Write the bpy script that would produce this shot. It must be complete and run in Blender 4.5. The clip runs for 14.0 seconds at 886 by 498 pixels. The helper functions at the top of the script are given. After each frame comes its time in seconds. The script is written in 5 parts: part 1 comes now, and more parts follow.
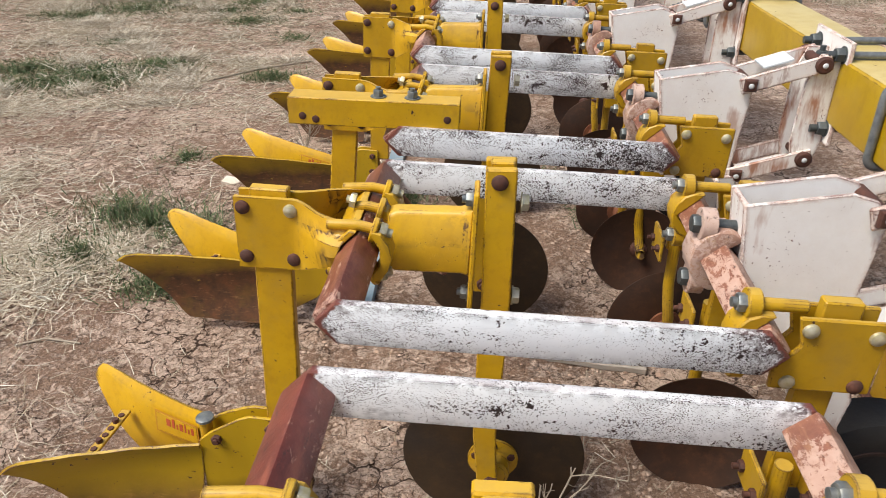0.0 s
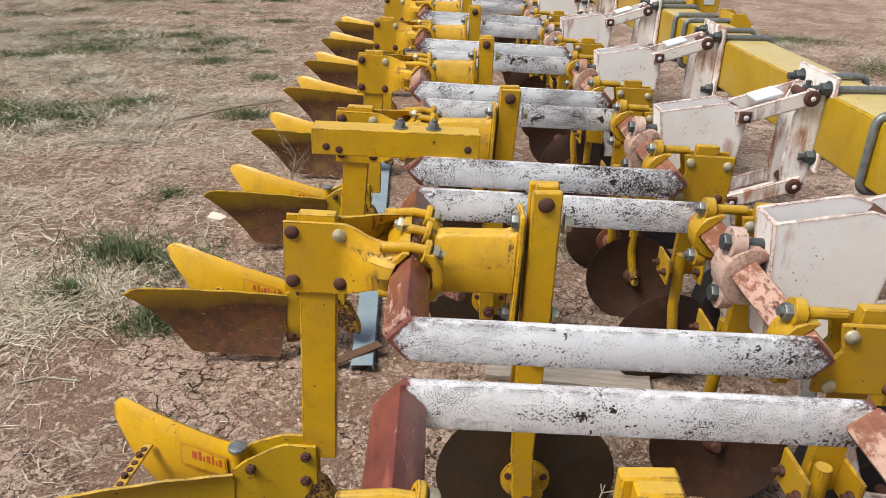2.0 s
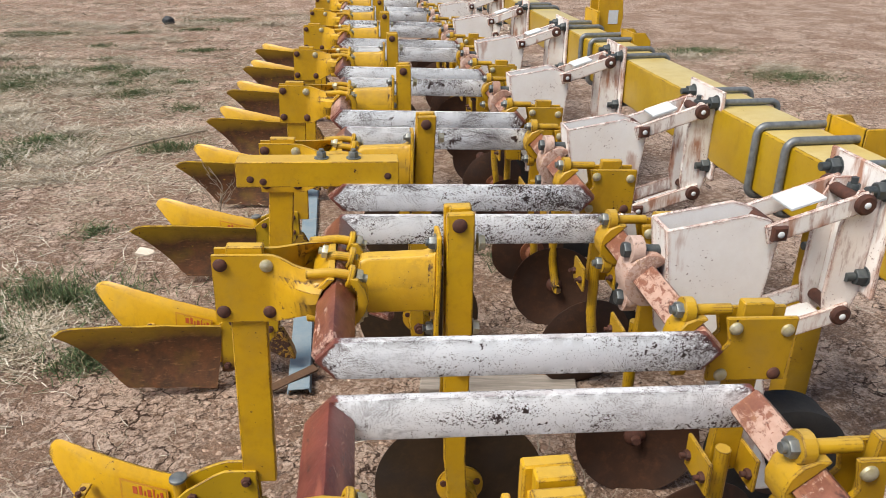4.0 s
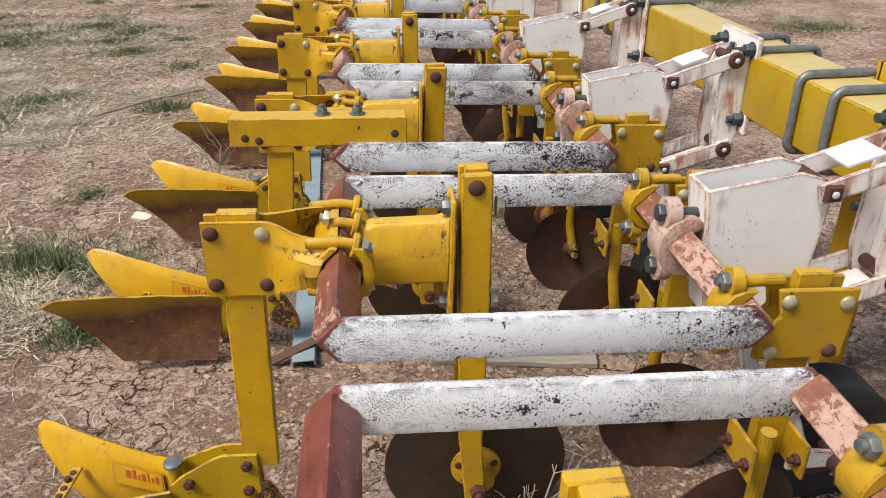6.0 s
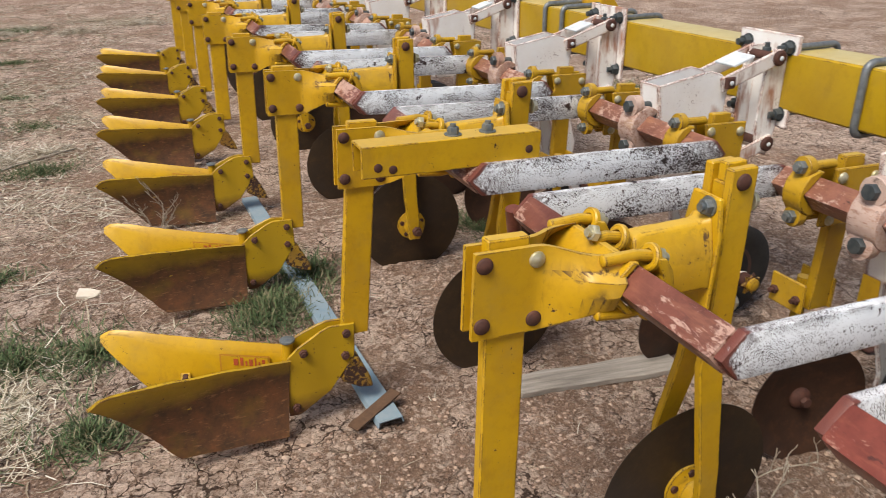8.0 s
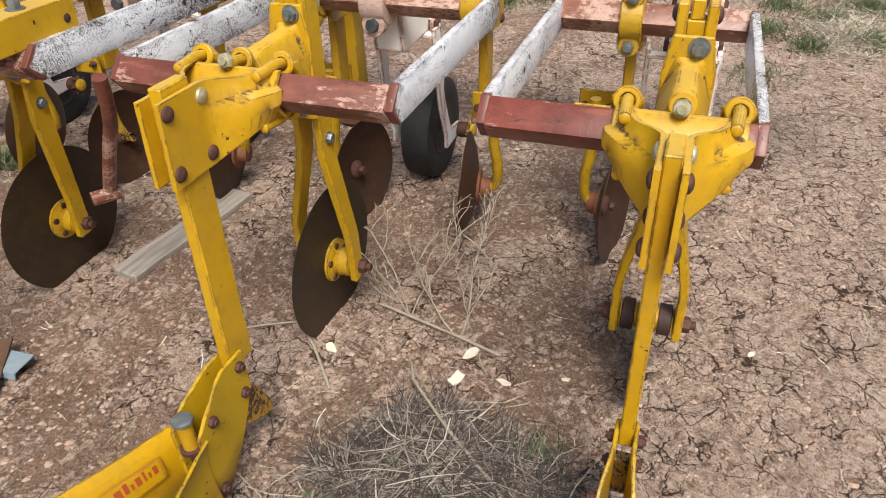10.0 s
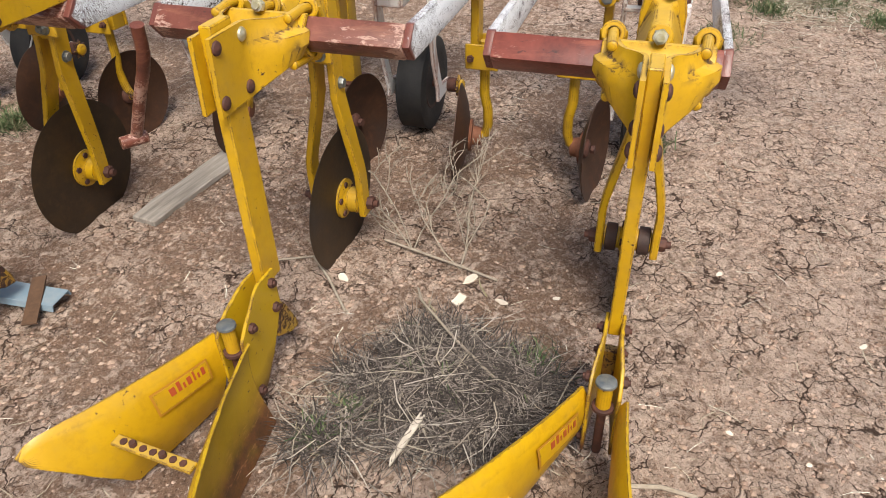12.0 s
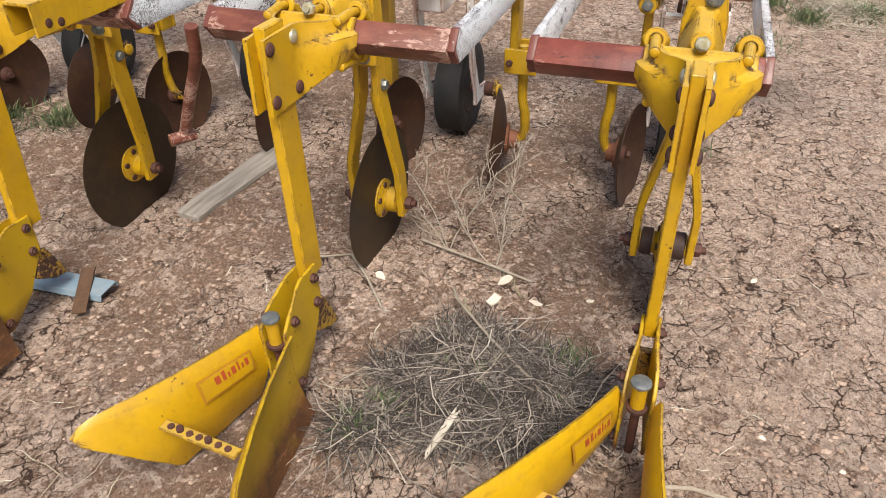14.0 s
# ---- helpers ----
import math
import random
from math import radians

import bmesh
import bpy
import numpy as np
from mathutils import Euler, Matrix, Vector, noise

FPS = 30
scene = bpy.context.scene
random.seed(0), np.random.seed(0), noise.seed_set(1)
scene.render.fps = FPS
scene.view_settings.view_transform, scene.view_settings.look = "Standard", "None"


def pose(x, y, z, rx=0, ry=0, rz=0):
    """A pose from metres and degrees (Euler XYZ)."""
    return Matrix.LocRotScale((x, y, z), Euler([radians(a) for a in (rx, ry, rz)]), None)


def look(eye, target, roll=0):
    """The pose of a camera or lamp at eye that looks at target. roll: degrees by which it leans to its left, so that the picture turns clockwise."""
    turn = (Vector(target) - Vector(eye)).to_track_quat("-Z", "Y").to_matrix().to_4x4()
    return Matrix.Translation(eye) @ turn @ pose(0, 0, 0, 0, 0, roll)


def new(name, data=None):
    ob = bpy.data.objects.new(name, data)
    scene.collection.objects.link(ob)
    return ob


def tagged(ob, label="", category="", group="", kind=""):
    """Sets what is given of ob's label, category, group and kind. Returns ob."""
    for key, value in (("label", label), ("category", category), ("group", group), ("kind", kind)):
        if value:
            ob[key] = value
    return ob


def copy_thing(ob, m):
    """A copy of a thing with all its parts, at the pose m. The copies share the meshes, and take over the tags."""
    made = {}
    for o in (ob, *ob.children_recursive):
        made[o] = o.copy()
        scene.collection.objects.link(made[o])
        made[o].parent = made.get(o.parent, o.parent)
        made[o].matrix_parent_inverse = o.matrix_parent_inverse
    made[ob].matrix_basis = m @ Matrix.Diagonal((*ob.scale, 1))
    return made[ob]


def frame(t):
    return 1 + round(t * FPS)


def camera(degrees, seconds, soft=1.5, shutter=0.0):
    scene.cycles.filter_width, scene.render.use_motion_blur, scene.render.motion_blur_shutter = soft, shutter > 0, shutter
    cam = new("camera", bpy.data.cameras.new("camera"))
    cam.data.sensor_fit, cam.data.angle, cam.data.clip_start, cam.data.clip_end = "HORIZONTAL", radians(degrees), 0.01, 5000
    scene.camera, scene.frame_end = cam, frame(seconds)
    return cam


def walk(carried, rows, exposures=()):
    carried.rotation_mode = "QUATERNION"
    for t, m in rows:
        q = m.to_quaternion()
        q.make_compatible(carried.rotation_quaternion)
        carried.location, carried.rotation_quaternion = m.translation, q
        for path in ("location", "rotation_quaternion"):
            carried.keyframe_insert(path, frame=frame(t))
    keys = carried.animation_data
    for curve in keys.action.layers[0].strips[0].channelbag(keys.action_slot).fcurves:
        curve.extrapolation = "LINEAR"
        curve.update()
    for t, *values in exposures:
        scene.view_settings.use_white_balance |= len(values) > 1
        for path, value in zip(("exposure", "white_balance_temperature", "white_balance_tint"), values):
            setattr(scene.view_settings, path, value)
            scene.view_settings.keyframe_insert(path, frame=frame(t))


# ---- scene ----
cam = camera(62.1, 14.0, 0.8, 0.12)
PATH = [
    (0, (0.272, -0.525, 1.608), (0.149, 1.221, 0.64), -0.2),
    (0.5, (0.37, -0.552, 1.603), (0.305, 1.214, 0.666), -0.3),
    (1, (0.221, -0.594, 1.618), (0.204, 1.192, 0.718), 0.2),
    (1.5, (0.083, -0.614, 1.607), (0.087, 1.182, 0.726), 0.7),
    (2, (0.055, -0.598, 1.595), (0.074, 1.203, 0.725), 1.0),
    (2.5, (0.044, -0.62, 1.593), (0.078, 1.187, 0.735), 1.1),
    (3, (0.033, -0.639, 1.593), (0.094, 1.173, 0.748), 0.8),
    (3.5, (0.051, -0.665, 1.623), (0.162, 1.151, 0.794), 0.3),
    (4, (0.087, -0.693, 1.65), (0.278, 1.118, 0.824), -0.2),
    (4.2, (0.103, -0.681, 1.632), (0.331, 1.115, 0.782), -0.2),
    (6.3, (0.077, -0.468, 1.583), (0.211, 1.301, 0.658), -1.4),
    (6.5, (0.052, -0.422, 1.577), (0.151, 1.36, 0.674), -1.9),
    (7, (-0.204, -0.363, 1.553), (-0.052, 1.446, 0.713), -0.8),
    (7.5, (-0.556, -0.344, 1.556), (-0.206, 1.46, 0.765), 0.3),
    (7.7, (-0.639, -0.303, 1.537), (-0.186, 1.473, 0.737), -0.6),
    (8, (-0.778, -0.167, 1.48), (-0.086, 1.518, 0.654), -1.0),
    (8.2, (-0.865, -0.172, 1.534), (-0.002, 1.421, 0.689), -2.1),
    (8.5, (-1.013, -0.207, 1.518), (0.115, 1.18, 0.622), -2.9),
    (8.7, (-1.11, -0.196, 1.527), (0.157, 1.022, 0.572), -3.3),
    (9, (-1.145, -0.14, 1.494), (0.273, 0.819, 0.461), -3.4),
    (9.2, (-1.139, -0.082, 1.46), (0.342, 0.726, 0.386), -3.3),
    (11.3, (-1.553, 0.03, 1.496), (-0.004, 0.491, 0.317), -1.3),
    (11.5, (-1.547, 0.011, 1.487), (-0.002, 0.47, 0.302), -1.3),
    (12, (-1.556, 0.013, 1.485), (-0.02, 0.478, 0.292), -1.4),
    (12.5, (-1.578, 0.02, 1.491), (-0.051, 0.503, 0.293), -1.5),
    (13, (-1.587, 0.008, 1.498), (-0.062, 0.51, 0.305), -1.6),
    (13.5, (-1.601, 0.026, 1.506), (-0.077, 0.547, 0.32), -1.7),
    (14, (-1.605, 0.031, 1.5), (-0.083, 0.566, 0.318), -1.6),
]
EXPOSURE = [(0, 0.58), (2, 0.50), (4.2, 0.50), (6.3, 0.50), (7.5, 0.38), (8.2, 0.38), (9.2, 0.50), (11.3, 0.63), (14, 0.66)]
walk(cam, [(t, look(eye, target, roll)) for t, eye, target, roll in PATH], EXPOSURE)

# ---- light ----
world = bpy.data.worlds.new("sky")
scene.world = world
world.use_nodes = True
SUN_UP, SUN_TURN = radians(57), radians(243)
sky = world.node_tree.nodes.new("ShaderNodeTexSky")
sky.sky_type, sky.sun_disc, sky.sun_elevation, sky.sun_rotation = "NISHITA", False, SUN_UP, SUN_TURN
sky.air_density, sky.dust_density = 1.0, 3.5
backing = world.node_tree.nodes["Background"]
backing.inputs["Strength"].default_value = 0.090
world.node_tree.links.new(sky.outputs[0], backing.inputs[0])
sun_data = bpy.data.lights.new("sun", "SUN")
sun_data.energy, sun_data.angle, sun_data.color = 3.1, radians(26), (1.0, 0.95, 0.87)
sun = new("sun", sun_data)
sun_way = Vector((math.sin(SUN_TURN) * math.cos(SUN_UP), math.cos(SUN_TURN) * math.cos(SUN_UP), math.sin(SUN_UP)))
sun.matrix_world = look(sun_way * 50, (0, 0, 0))

# ---- materials ----


class Nodes:
    """Short hand for a node material."""

    def __init__(self, name):
        self.m = bpy.data.materials.new(name)
        self.m.use_nodes = True
        self.t = self.m.node_tree
        self.p = self.t.nodes["Principled BSDF"]
        self.co = self.t.nodes.new("ShaderNodeTexCoord").outputs["Object"]

    def put(self, socket, value):
        if isinstance(value, (int, float)):
            socket.default_value = value
        elif isinstance(value, tuple):
            socket.default_value = (*value, 1.0) if len(value) == 3 and socket.type == "RGBA" else value
        else:
            self.t.links.new(value, socket)

    def shifted(self, amount=40.0):
        """Object coordinates, moved by each object's own random number."""
        info = self.t.nodes.new("ShaderNodeObjectInfo")
        mul = self.math("MULTIPLY", info.outputs["Random"], amount)
        add = self.t.nodes.new("ShaderNodeVectorMath")
        add.operation = "ADD"
        self.t.links.new(self.co, add.inputs[0])
        self.t.links.new(mul, add.inputs[1])
        self.co = add.outputs[0]
        return self

    def scaled(self, x, y, z):
        n = self.t.nodes.new("ShaderNodeMapping")
        self.t.links.new(self.co, n.inputs[0])
        n.inputs["Scale"].default_value = (x, y, z)
        return n.outputs[0]

    def noise(self, scale, detail=4.0, rough=0.55, co=None, warp=0.0):
        n = self.t.nodes.new("ShaderNodeTexNoise")
        self.t.links.new(co or self.co, n.inputs["Vector"])
        for k, v in (("Scale", scale), ("Detail", detail), ("Roughness", rough), ("Distortion", warp)):
            n.inputs[k].default_value = v
        return n.outputs["Fac"]

    def cells(self, scale, feature="DISTANCE_TO_EDGE", co=None):
        n = self.t.nodes.new("ShaderNodeTexVoronoi")
        n.feature = feature
        self.t.links.new(co or self.co, n.inputs["Vector"])
        n.inputs["Scale"].default_value = scale
        return n.outputs["Distance"]

    def math(self, op, a, b=0.0):
        n = self.t.nodes.new("ShaderNodeMath")
        n.operation = op
        self.put(n.inputs[0], a), self.put(n.inputs[1], b)
        return n.outputs[0]

    def step(self, value, lo, hi, a=0.0, b=1.0):
        n = self.t.nodes.new("ShaderNodeMapRange")
        for k, v in (("Value", value), ("From Min", lo), ("From Max", hi), ("To Min", a), ("To Max", b)):
            self.put(n.inputs[k], v)
        return n.outputs[0]

    def edges(self, radius=0.006, low=0.006, high=0.05):
        """1 along sharp edges, 0 on flat faces."""
        round_normal = self.t.nodes.new("ShaderNodeBevel")
        round_normal.samples = 4
        round_normal.inputs["Radius"].default_value = radius
        geo = self.t.nodes.new("ShaderNodeNewGeometry")
        dot = self.t.nodes.new("ShaderNodeVectorMath")
        dot.operation = "DOT_PRODUCT"
        self.t.links.new(round_normal.outputs[0], dot.inputs[0])
        self.t.links.new(geo.outputs["True Normal"], dot.inputs[1])
        return self.step(self.math("SUBTRACT", 1.0, dot.outputs["Value"]), low, high)

    def mix(self, fac, a, b):
        n = self.t.nodes.new("ShaderNodeMix")
        n.data_type = "RGBA"
        self.put(n.inputs["Factor"], fac), self.put(n.inputs[6], a), self.put(n.inputs[7], b)
        return n.outputs[2]

    def done(self, colour, rough=0.6, metal=0.0, bump=None, depth=0.002, strength=0.6):
        self.put(self.p.inputs["Base Color"], colour)
        self.put(self.p.inputs["Roughness"], rough)
        self.put(self.p.inputs["Metallic"], metal)
        if bump is not None:
            b = self.t.nodes.new("ShaderNodeBump")
            b.inputs["Strength"].default_value, b.inputs["Distance"].default_value = strength, depth
            self.t.links.new(bump, b.inputs["Height"])
            self.t.links.new(b.outputs[0], self.p.inputs["Normal"])
        return self.m


RUST = (0.075, 0.028, 0.017)
FRONT = 0.768


def yellow_paint(name, base, worn, chips=0.70, soil=0.5, gloss=0.42, top_sheen_dust=0.18):
    n = Nodes(name).shifted()
    body = n.mix(n.step(n.noise(5.0, 5), 0.35, 0.7), base, worn)
    body = n.mix(n.step(n.noise(38.0, 6, 0.7), 0.5, 0.8, 0.0, 0.45), body, (worn[0] * 0.72, worn[1] * 0.66, worn[2] * 0.8))
    grime = n.step(n.noise(13.0, 7, 0.72, n.scaled(1.0, 1.0, 0.45)), 0.55, 0.74, 0.0, 0.55)
    body = n.mix(grime, body, (base[0] * 0.55, base[1] * 0.48, 0.012))
    dust = n.step(n.noise(9.0, 8, 0.7), 0.5, 0.8, 0.0, soil)
    body = n.mix(dust, body, (0.33, 0.22, 0.06))
    # dust and the sky's sheen on level tops, both painted in as pale colour
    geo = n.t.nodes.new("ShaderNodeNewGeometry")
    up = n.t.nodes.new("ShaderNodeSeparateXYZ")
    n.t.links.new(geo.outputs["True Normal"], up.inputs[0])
    pale_top = n.math("MULTIPLY", n.step(up.outputs[2], 0.75, 0.95), n.step(n.noise(14.0, 6, 0.7), 0.25, 0.60, top_sheen_dust * 0.5, top_sheen_dust))
    body = n.mix(pale_top, body, (0.62, 0.52, 0.24))
    where = n.math("MULTIPLY", n.noise(85.0, 4, 0.65), n.step(n.noise(8.0, 3), 0.35, 0.65, 0.72, 1.10))
    chip = n.step(where, chips, chips + 0.02)
    edge = n.step(where, chips - 0.02, chips)
    rubbed = n.math("MULTIPLY", n.edges(0.005), n.step(n.noise(22.0, 6, 0.75), 0.46, 0.54, 0.0, 0.9))
    chip = n.math("MAXIMUM", chip, rubbed)
    colour = n.mix(chip, body, n.mix(n.noise(200.0), RUST, (0.02, 0.014, 0.012)))
    return n.done(colour, n.step(chip, 0, 1, gloss, 0.85), 0.0, n.math("SUBTRACT", n.math("MULTIPLY", n.noise(160.0, 4), 0.25), edge), 0.0012, 0.5)


YELLOW = yellow_paint("yellow_paint", (0.575, 0.335, 0.004), (0.465, 0.260, 0.006))
YELLOW_DULL = yellow_paint("dull_yellow_paint", (0.475, 0.280, 0.006), (0.385, 0.218, 0.008), 0.69, 0.5)
# toolbar: darker base, with the painted sky sheen and dust strongest on its top
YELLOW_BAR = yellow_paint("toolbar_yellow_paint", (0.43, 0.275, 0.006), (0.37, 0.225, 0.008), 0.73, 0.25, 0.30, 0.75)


def wing_paint(name, low, high):
    """Yellow above, scoured to brown rust below a wavering line."""
    n = Nodes(name).shifted()
    up = n.t.nodes.new("ShaderNodeSeparateXYZ")
    n.t.links.new(n.t.nodes["Texture Coordinate"].outputs["Object"], up.inputs[0])
    high_at = n.math("ADD", up.outputs[2], n.math("MULTIPLY", n.math("SUBTRACT", n.noise(6.0, 7, 0.65), 0.5), 0.10))
    bare = n.step(high_at, low, high, 1.0, 0.0)
    paint = n.mix(n.noise(6.0, 4), (0.505, 0.318, 0.00522), (0.418, 0.252, 0.00696))
    rust_tone = n.mix(n.step(n.noise(22.0, 8, 0.7), 0.35, 0.7), (0.052, 0.025, 0.010), (0.15, 0.055, 0.018))
    rust_tone = n.mix(n.step(n.noise(60.0, 6, 0.75, n.scaled(0.4, 1.0, 1.5)), 0.56, 0.66, 0.0, 0.8), rust_tone, (0.24, 0.12, 0.05))
    rust_tone = n.mix(n.step(n.noise(9.0, 5), 0.52, 0.70, 0.0, 0.7), rust_tone, (0.16, 0.095, 0.012))
    chip = n.math("MAXIMUM", n.step(n.noise(60.0, 4), 0.67, 0.69), n.math("MULTIPLY", n.edges(), n.step(n.noise(20.0, 6, 0.7), 0.44, 0.54)))
    colour = n.mix(bare, n.mix(chip, paint, RUST), rust_tone)
    return n.done(colour, n.step(bare, 0, 1, 0.45, 0.55), 0.0, n.noise(120.0, 5), 0.001, 0.5)


WING = wing_paint("scoured_wing_paint", 0.205, 0.295)
WING_YELLOW = wing_paint("half_scoured_wing_paint", 0.055, 0.165)
FOOT = wing_paint("foot_plate_paint", 0.055, 0.125)
POINT = yellow_paint("flaked_point_paint", (0.42, 0.25, 0.010), (0.20, 0.085, 0.02), 0.455, 0.6)


def white_bar_paint():
    n = Nodes("flaked_white_paint")
    at = n.t.nodes.new("ShaderNodeSeparateXYZ")
    n.t.links.new(n.co, at.inputs[0])
    along, height = at.outputs[0], n.math("SUBTRACT", n.math("ADD", at.outputs[2], n.math("MULTIPLY", at.outputs[0], 0.0445)), 0.856)
    n.shifted()
    body = n.mix(n.step(n.noise(12.0, 6, 0.65), 0.4, 0.75), (0.90, 0.93, 0.95), (0.83, 0.87, 0.895))
    body = n.mix(n.step(n.noise(26.0, 6, 0.7, n.scaled(0.30, 1.0, 2.2)), 0.58, 0.76, 0.0, 0.35), body, (0.46, 0.485, 0.50))
    patch = n.step(n.noise(4.2, 5, 0.68, n.scaled(0.6, 1.0, 1.5)), 0.36, 0.66, 0.68, 1.28)
    speck = n.math("MULTIPLY", n.noise(240.0, 3, 0.6, warp=0.6), patch)
    flake = n.step(speck, 0.585, 0.595)
    dots = n.math("MULTIPLY", n.noise(430.0, 2, 0.5), n.step(n.noise(6.0, 5, 0.68, n.scaled(0.6, 1.0, 1.4)), 0.34, 0.66, 0.78, 1.22))
    flake = n.math("MAXIMUM", flake, n.step(dots, 0.635, 0.648))
    big = n.step(n.math("MULTIPLY", n.noise(38.0, 4, 0.65), n.step(n.noise(3.0, 2), 0.4, 0.7, 0.86, 1.12)), 0.635, 0.642)
    smudge = n.step(n.noise(3.4, 6, 0.75, n.scaled(0.6, 1.0, 2.2)), 0.60, 0.72, 0.0, 0.92)
    body = n.mix(n.math("MULTIPLY", smudge, n.step(n.noise(120.0, 4, 0.7), 0.3, 0.6, 0.55, 1.0)), body, (0.050, 0.053, 0.057))
    dark = n.mix(n.noise(40.0), (0.014, 0.014, 0.015), (0.060, 0.030, 0.025))
    # rust and dirt bleeding over the level top edge
    geo = n.t.nodes.new("ShaderNodeNewGeometry")
    up = n.t.nodes.new("ShaderNodeSeparateXYZ")
    n.t.links.new(geo.outputs["True Normal"], up.inputs[0])
    stained = n.math("MULTIPLY", n.step(up.outputs[2], 0.75, 0.95), n.step(n.noise(9.0, 7, 0.75), 0.36, 0.66, 0.12, 0.75))
    body = n.mix(stained, body, n.mix(n.noise(30.0, 5), (0.30, 0.225, 0.205), (0.13, 0.075, 0.065)))
    holes = n.math("MAXIMUM", n.math("MAXIMUM", flake, big), n.math("MULTIPLY", n.edges(0.006), n.step(n.noise(30.0, 6, 0.7), 0.42, 0.54)))
    # oxide-red tips where the bar is welded to the tubes, with a flaked border
    slope = n.math("MULTIPLY", n.math("ABSOLUTE", height), 0.93)
    ends = n.math("MINIMUM", n.math("ADD", along, 0.036), n.math("SUBTRACT", FRONT + 0.036, along))
    tip = n.math("ADD", n.math("SUBTRACT", ends, slope), n.math("MULTIPLY", n.math("SUBTRACT", n.noise(55.0, 5, 0.7), 0.5), 0.045))
    red = n.step(tip, 0.007, 0.013, 1.0, 0.0)
    border = n.step(n.math("ADD", tip, n.math("MULTIPLY", n.math("SUBTRACT", n.noise(16.0, 5, 0.7), 0.5), 0.36)), 0.0, 0.06, 0.95, 0.0)
    border = n.math("MULTIPLY", border, n.step(n.noise(110.0, 3, 0.7), 0.44, 0.52))
    colour = n.mix(holes, body, dark)
    colour = n.mix(border, colour, (0.055, 0.019, 0.019))
    colour = n.mix(red, colour, n.mix(n.noise(30.0, 5), (0.20, 0.058, 0.038), (0.09, 0.028, 0.022)))
    return n.done(colour, n.step(holes, 0, 1, 0.38, 0.75), 0.0, n.math("SUBTRACT", n.math("MULTIPLY", n.noise(220.0, 3), 0.2), holes), 0.0012, 0.5)


WHITE_BAR = white_bar_paint()


def chalky_white(name, clean, stain, rusty):
    n = Nodes(name).shifted()
    body = n.mix(n.step(n.noise(7.0, 6, 0.7), 0.3, 0.7), (0.87, 0.86, 0.84), (0.78, 0.75, 0.715))
    body = n.mix(n.step(n.noise(3.0, 6, 0.7), 0.45, 0.72, 0.0, rusty * 0.7), body, (0.62, 0.44, 0.34))
    run = n.math("MULTIPLY", n.noise(5.0, 6, 0.65, n.scaled(3.0, 3.0, 0.55)), n.step(n.noise(4.5, 4), 0.38, 0.60, 0.80, 1.08))
    body = n.mix(n.step(run, clean, clean + 0.13, 0.0, stain), body, (0.33, 0.105, 0.028))
    body = n.mix(n.step(n.math("MULTIPLY", n.noise(11.0, 7, 0.72, n.scaled(3.0, 3.0, 0.6)), n.step(n.noise(3.5, 4), 0.4, 0.62, 0.78, 1.08)), clean + 0.03, clean + 0.12, 0.0, stain * 0.7), body, (0.24, 0.095, 0.055))
    rim = n.math("MULTIPLY", n.edges(0.016, 0.002, 0.03), n.step(n.noise(16.0, 6, 0.7), 0.36, 0.56, 0.0, 0.75))
    body = n.mix(rim, body, (0.47, 0.26, 0.18))
    speck = n.math("MAXIMUM", n.step(n.math("MULTIPLY", n.noise(120.0, 4, 0.7), n.step(n.noise(6.0, 4), 0.4, 0.65, 0.85, 1.08)), 0.655, 0.675), n.math("MULTIPLY", n.edges(0.006), n.step(n.noise(22.0, 7, 0.75), 0.44, 0.52)))
    colour = n.mix(speck, body, (0.13, 0.045, 0.030))
    return n.done(colour, n.step(speck, 0, 1, 0.55, 0.85), 0.0, n.math("SUBTRACT", n.noise(130.0, 5), n.math("MULTIPLY", speck, 1.2)), 0.0014, 0.5)


CHALK = chalky_white("chalky_white_paint", 0.60, 0.6, 0.22)
CHALK_RUSTY = chalky_white("rust_stained_white_paint", 0.50, 0.85, 0.60)


def worn_red(name, red, pale, amount, streak=1.0, ridge=0.0):
    """Oxide-red tube paint with pale paint rubbed through along the tube."""
    n = Nodes(name).shifted()
    body = n.mix(n.step(n.noise(9.0, 7, 0.7), 0.35, 0.68), red, (red[0] * 0.42, red[1] * 0.36, red[2] * 0.36))
    body = n.mix(n.step(n.noise(20.0, 6, 0.7, n.scaled(2.2, 0.4, 2.2)), 0.52, 0.68, 0.0, 0.7), body, (red[0] * 1.25, red[1] * 1.5, red[2] * 1.3))
    fine = n.noise(48.0, 8, 0.78, n.scaled(1.6, 0.8 * streak, 1.6), 0.5)
    worn = n.step(n.noise(3.2, 4, 0.6), 0.36, 0.62, 0.72, 1.22)
    if ridge:
        worn = n.math("ADD", worn, n.math("MULTIPLY", n.edges(0.014, 0.004, 0.06), ridge))
    rub = n.step(n.math("MULTIPLY", fine, worn), amount, amount + 0.03, 0.0, 0.85)
    colour = n.mix(rub, body, n.mix(n.noise(70.0, 4), pale, (pale[0] * 0.75, pale[1] * 0.6, pale[2] * 0.55)))
    black = n.step(n.noise(26.0, 7, 0.75, n.scaled(1.5, 0.6, 1.5)), 0.60, 0.66, 0.0, 0.85)
    colour = n.mix(black, colour, (0.035, 0.015, 0.012))
    return n.done(colour, n.step(rub, 0, 1, 0.36, 0.6), 0.0, n.math("SUBTRACT", n.noise(90.0, 6, 0.65), n.math("MULTIPLY", rub, 0.6)), 0.0014, 0.5)


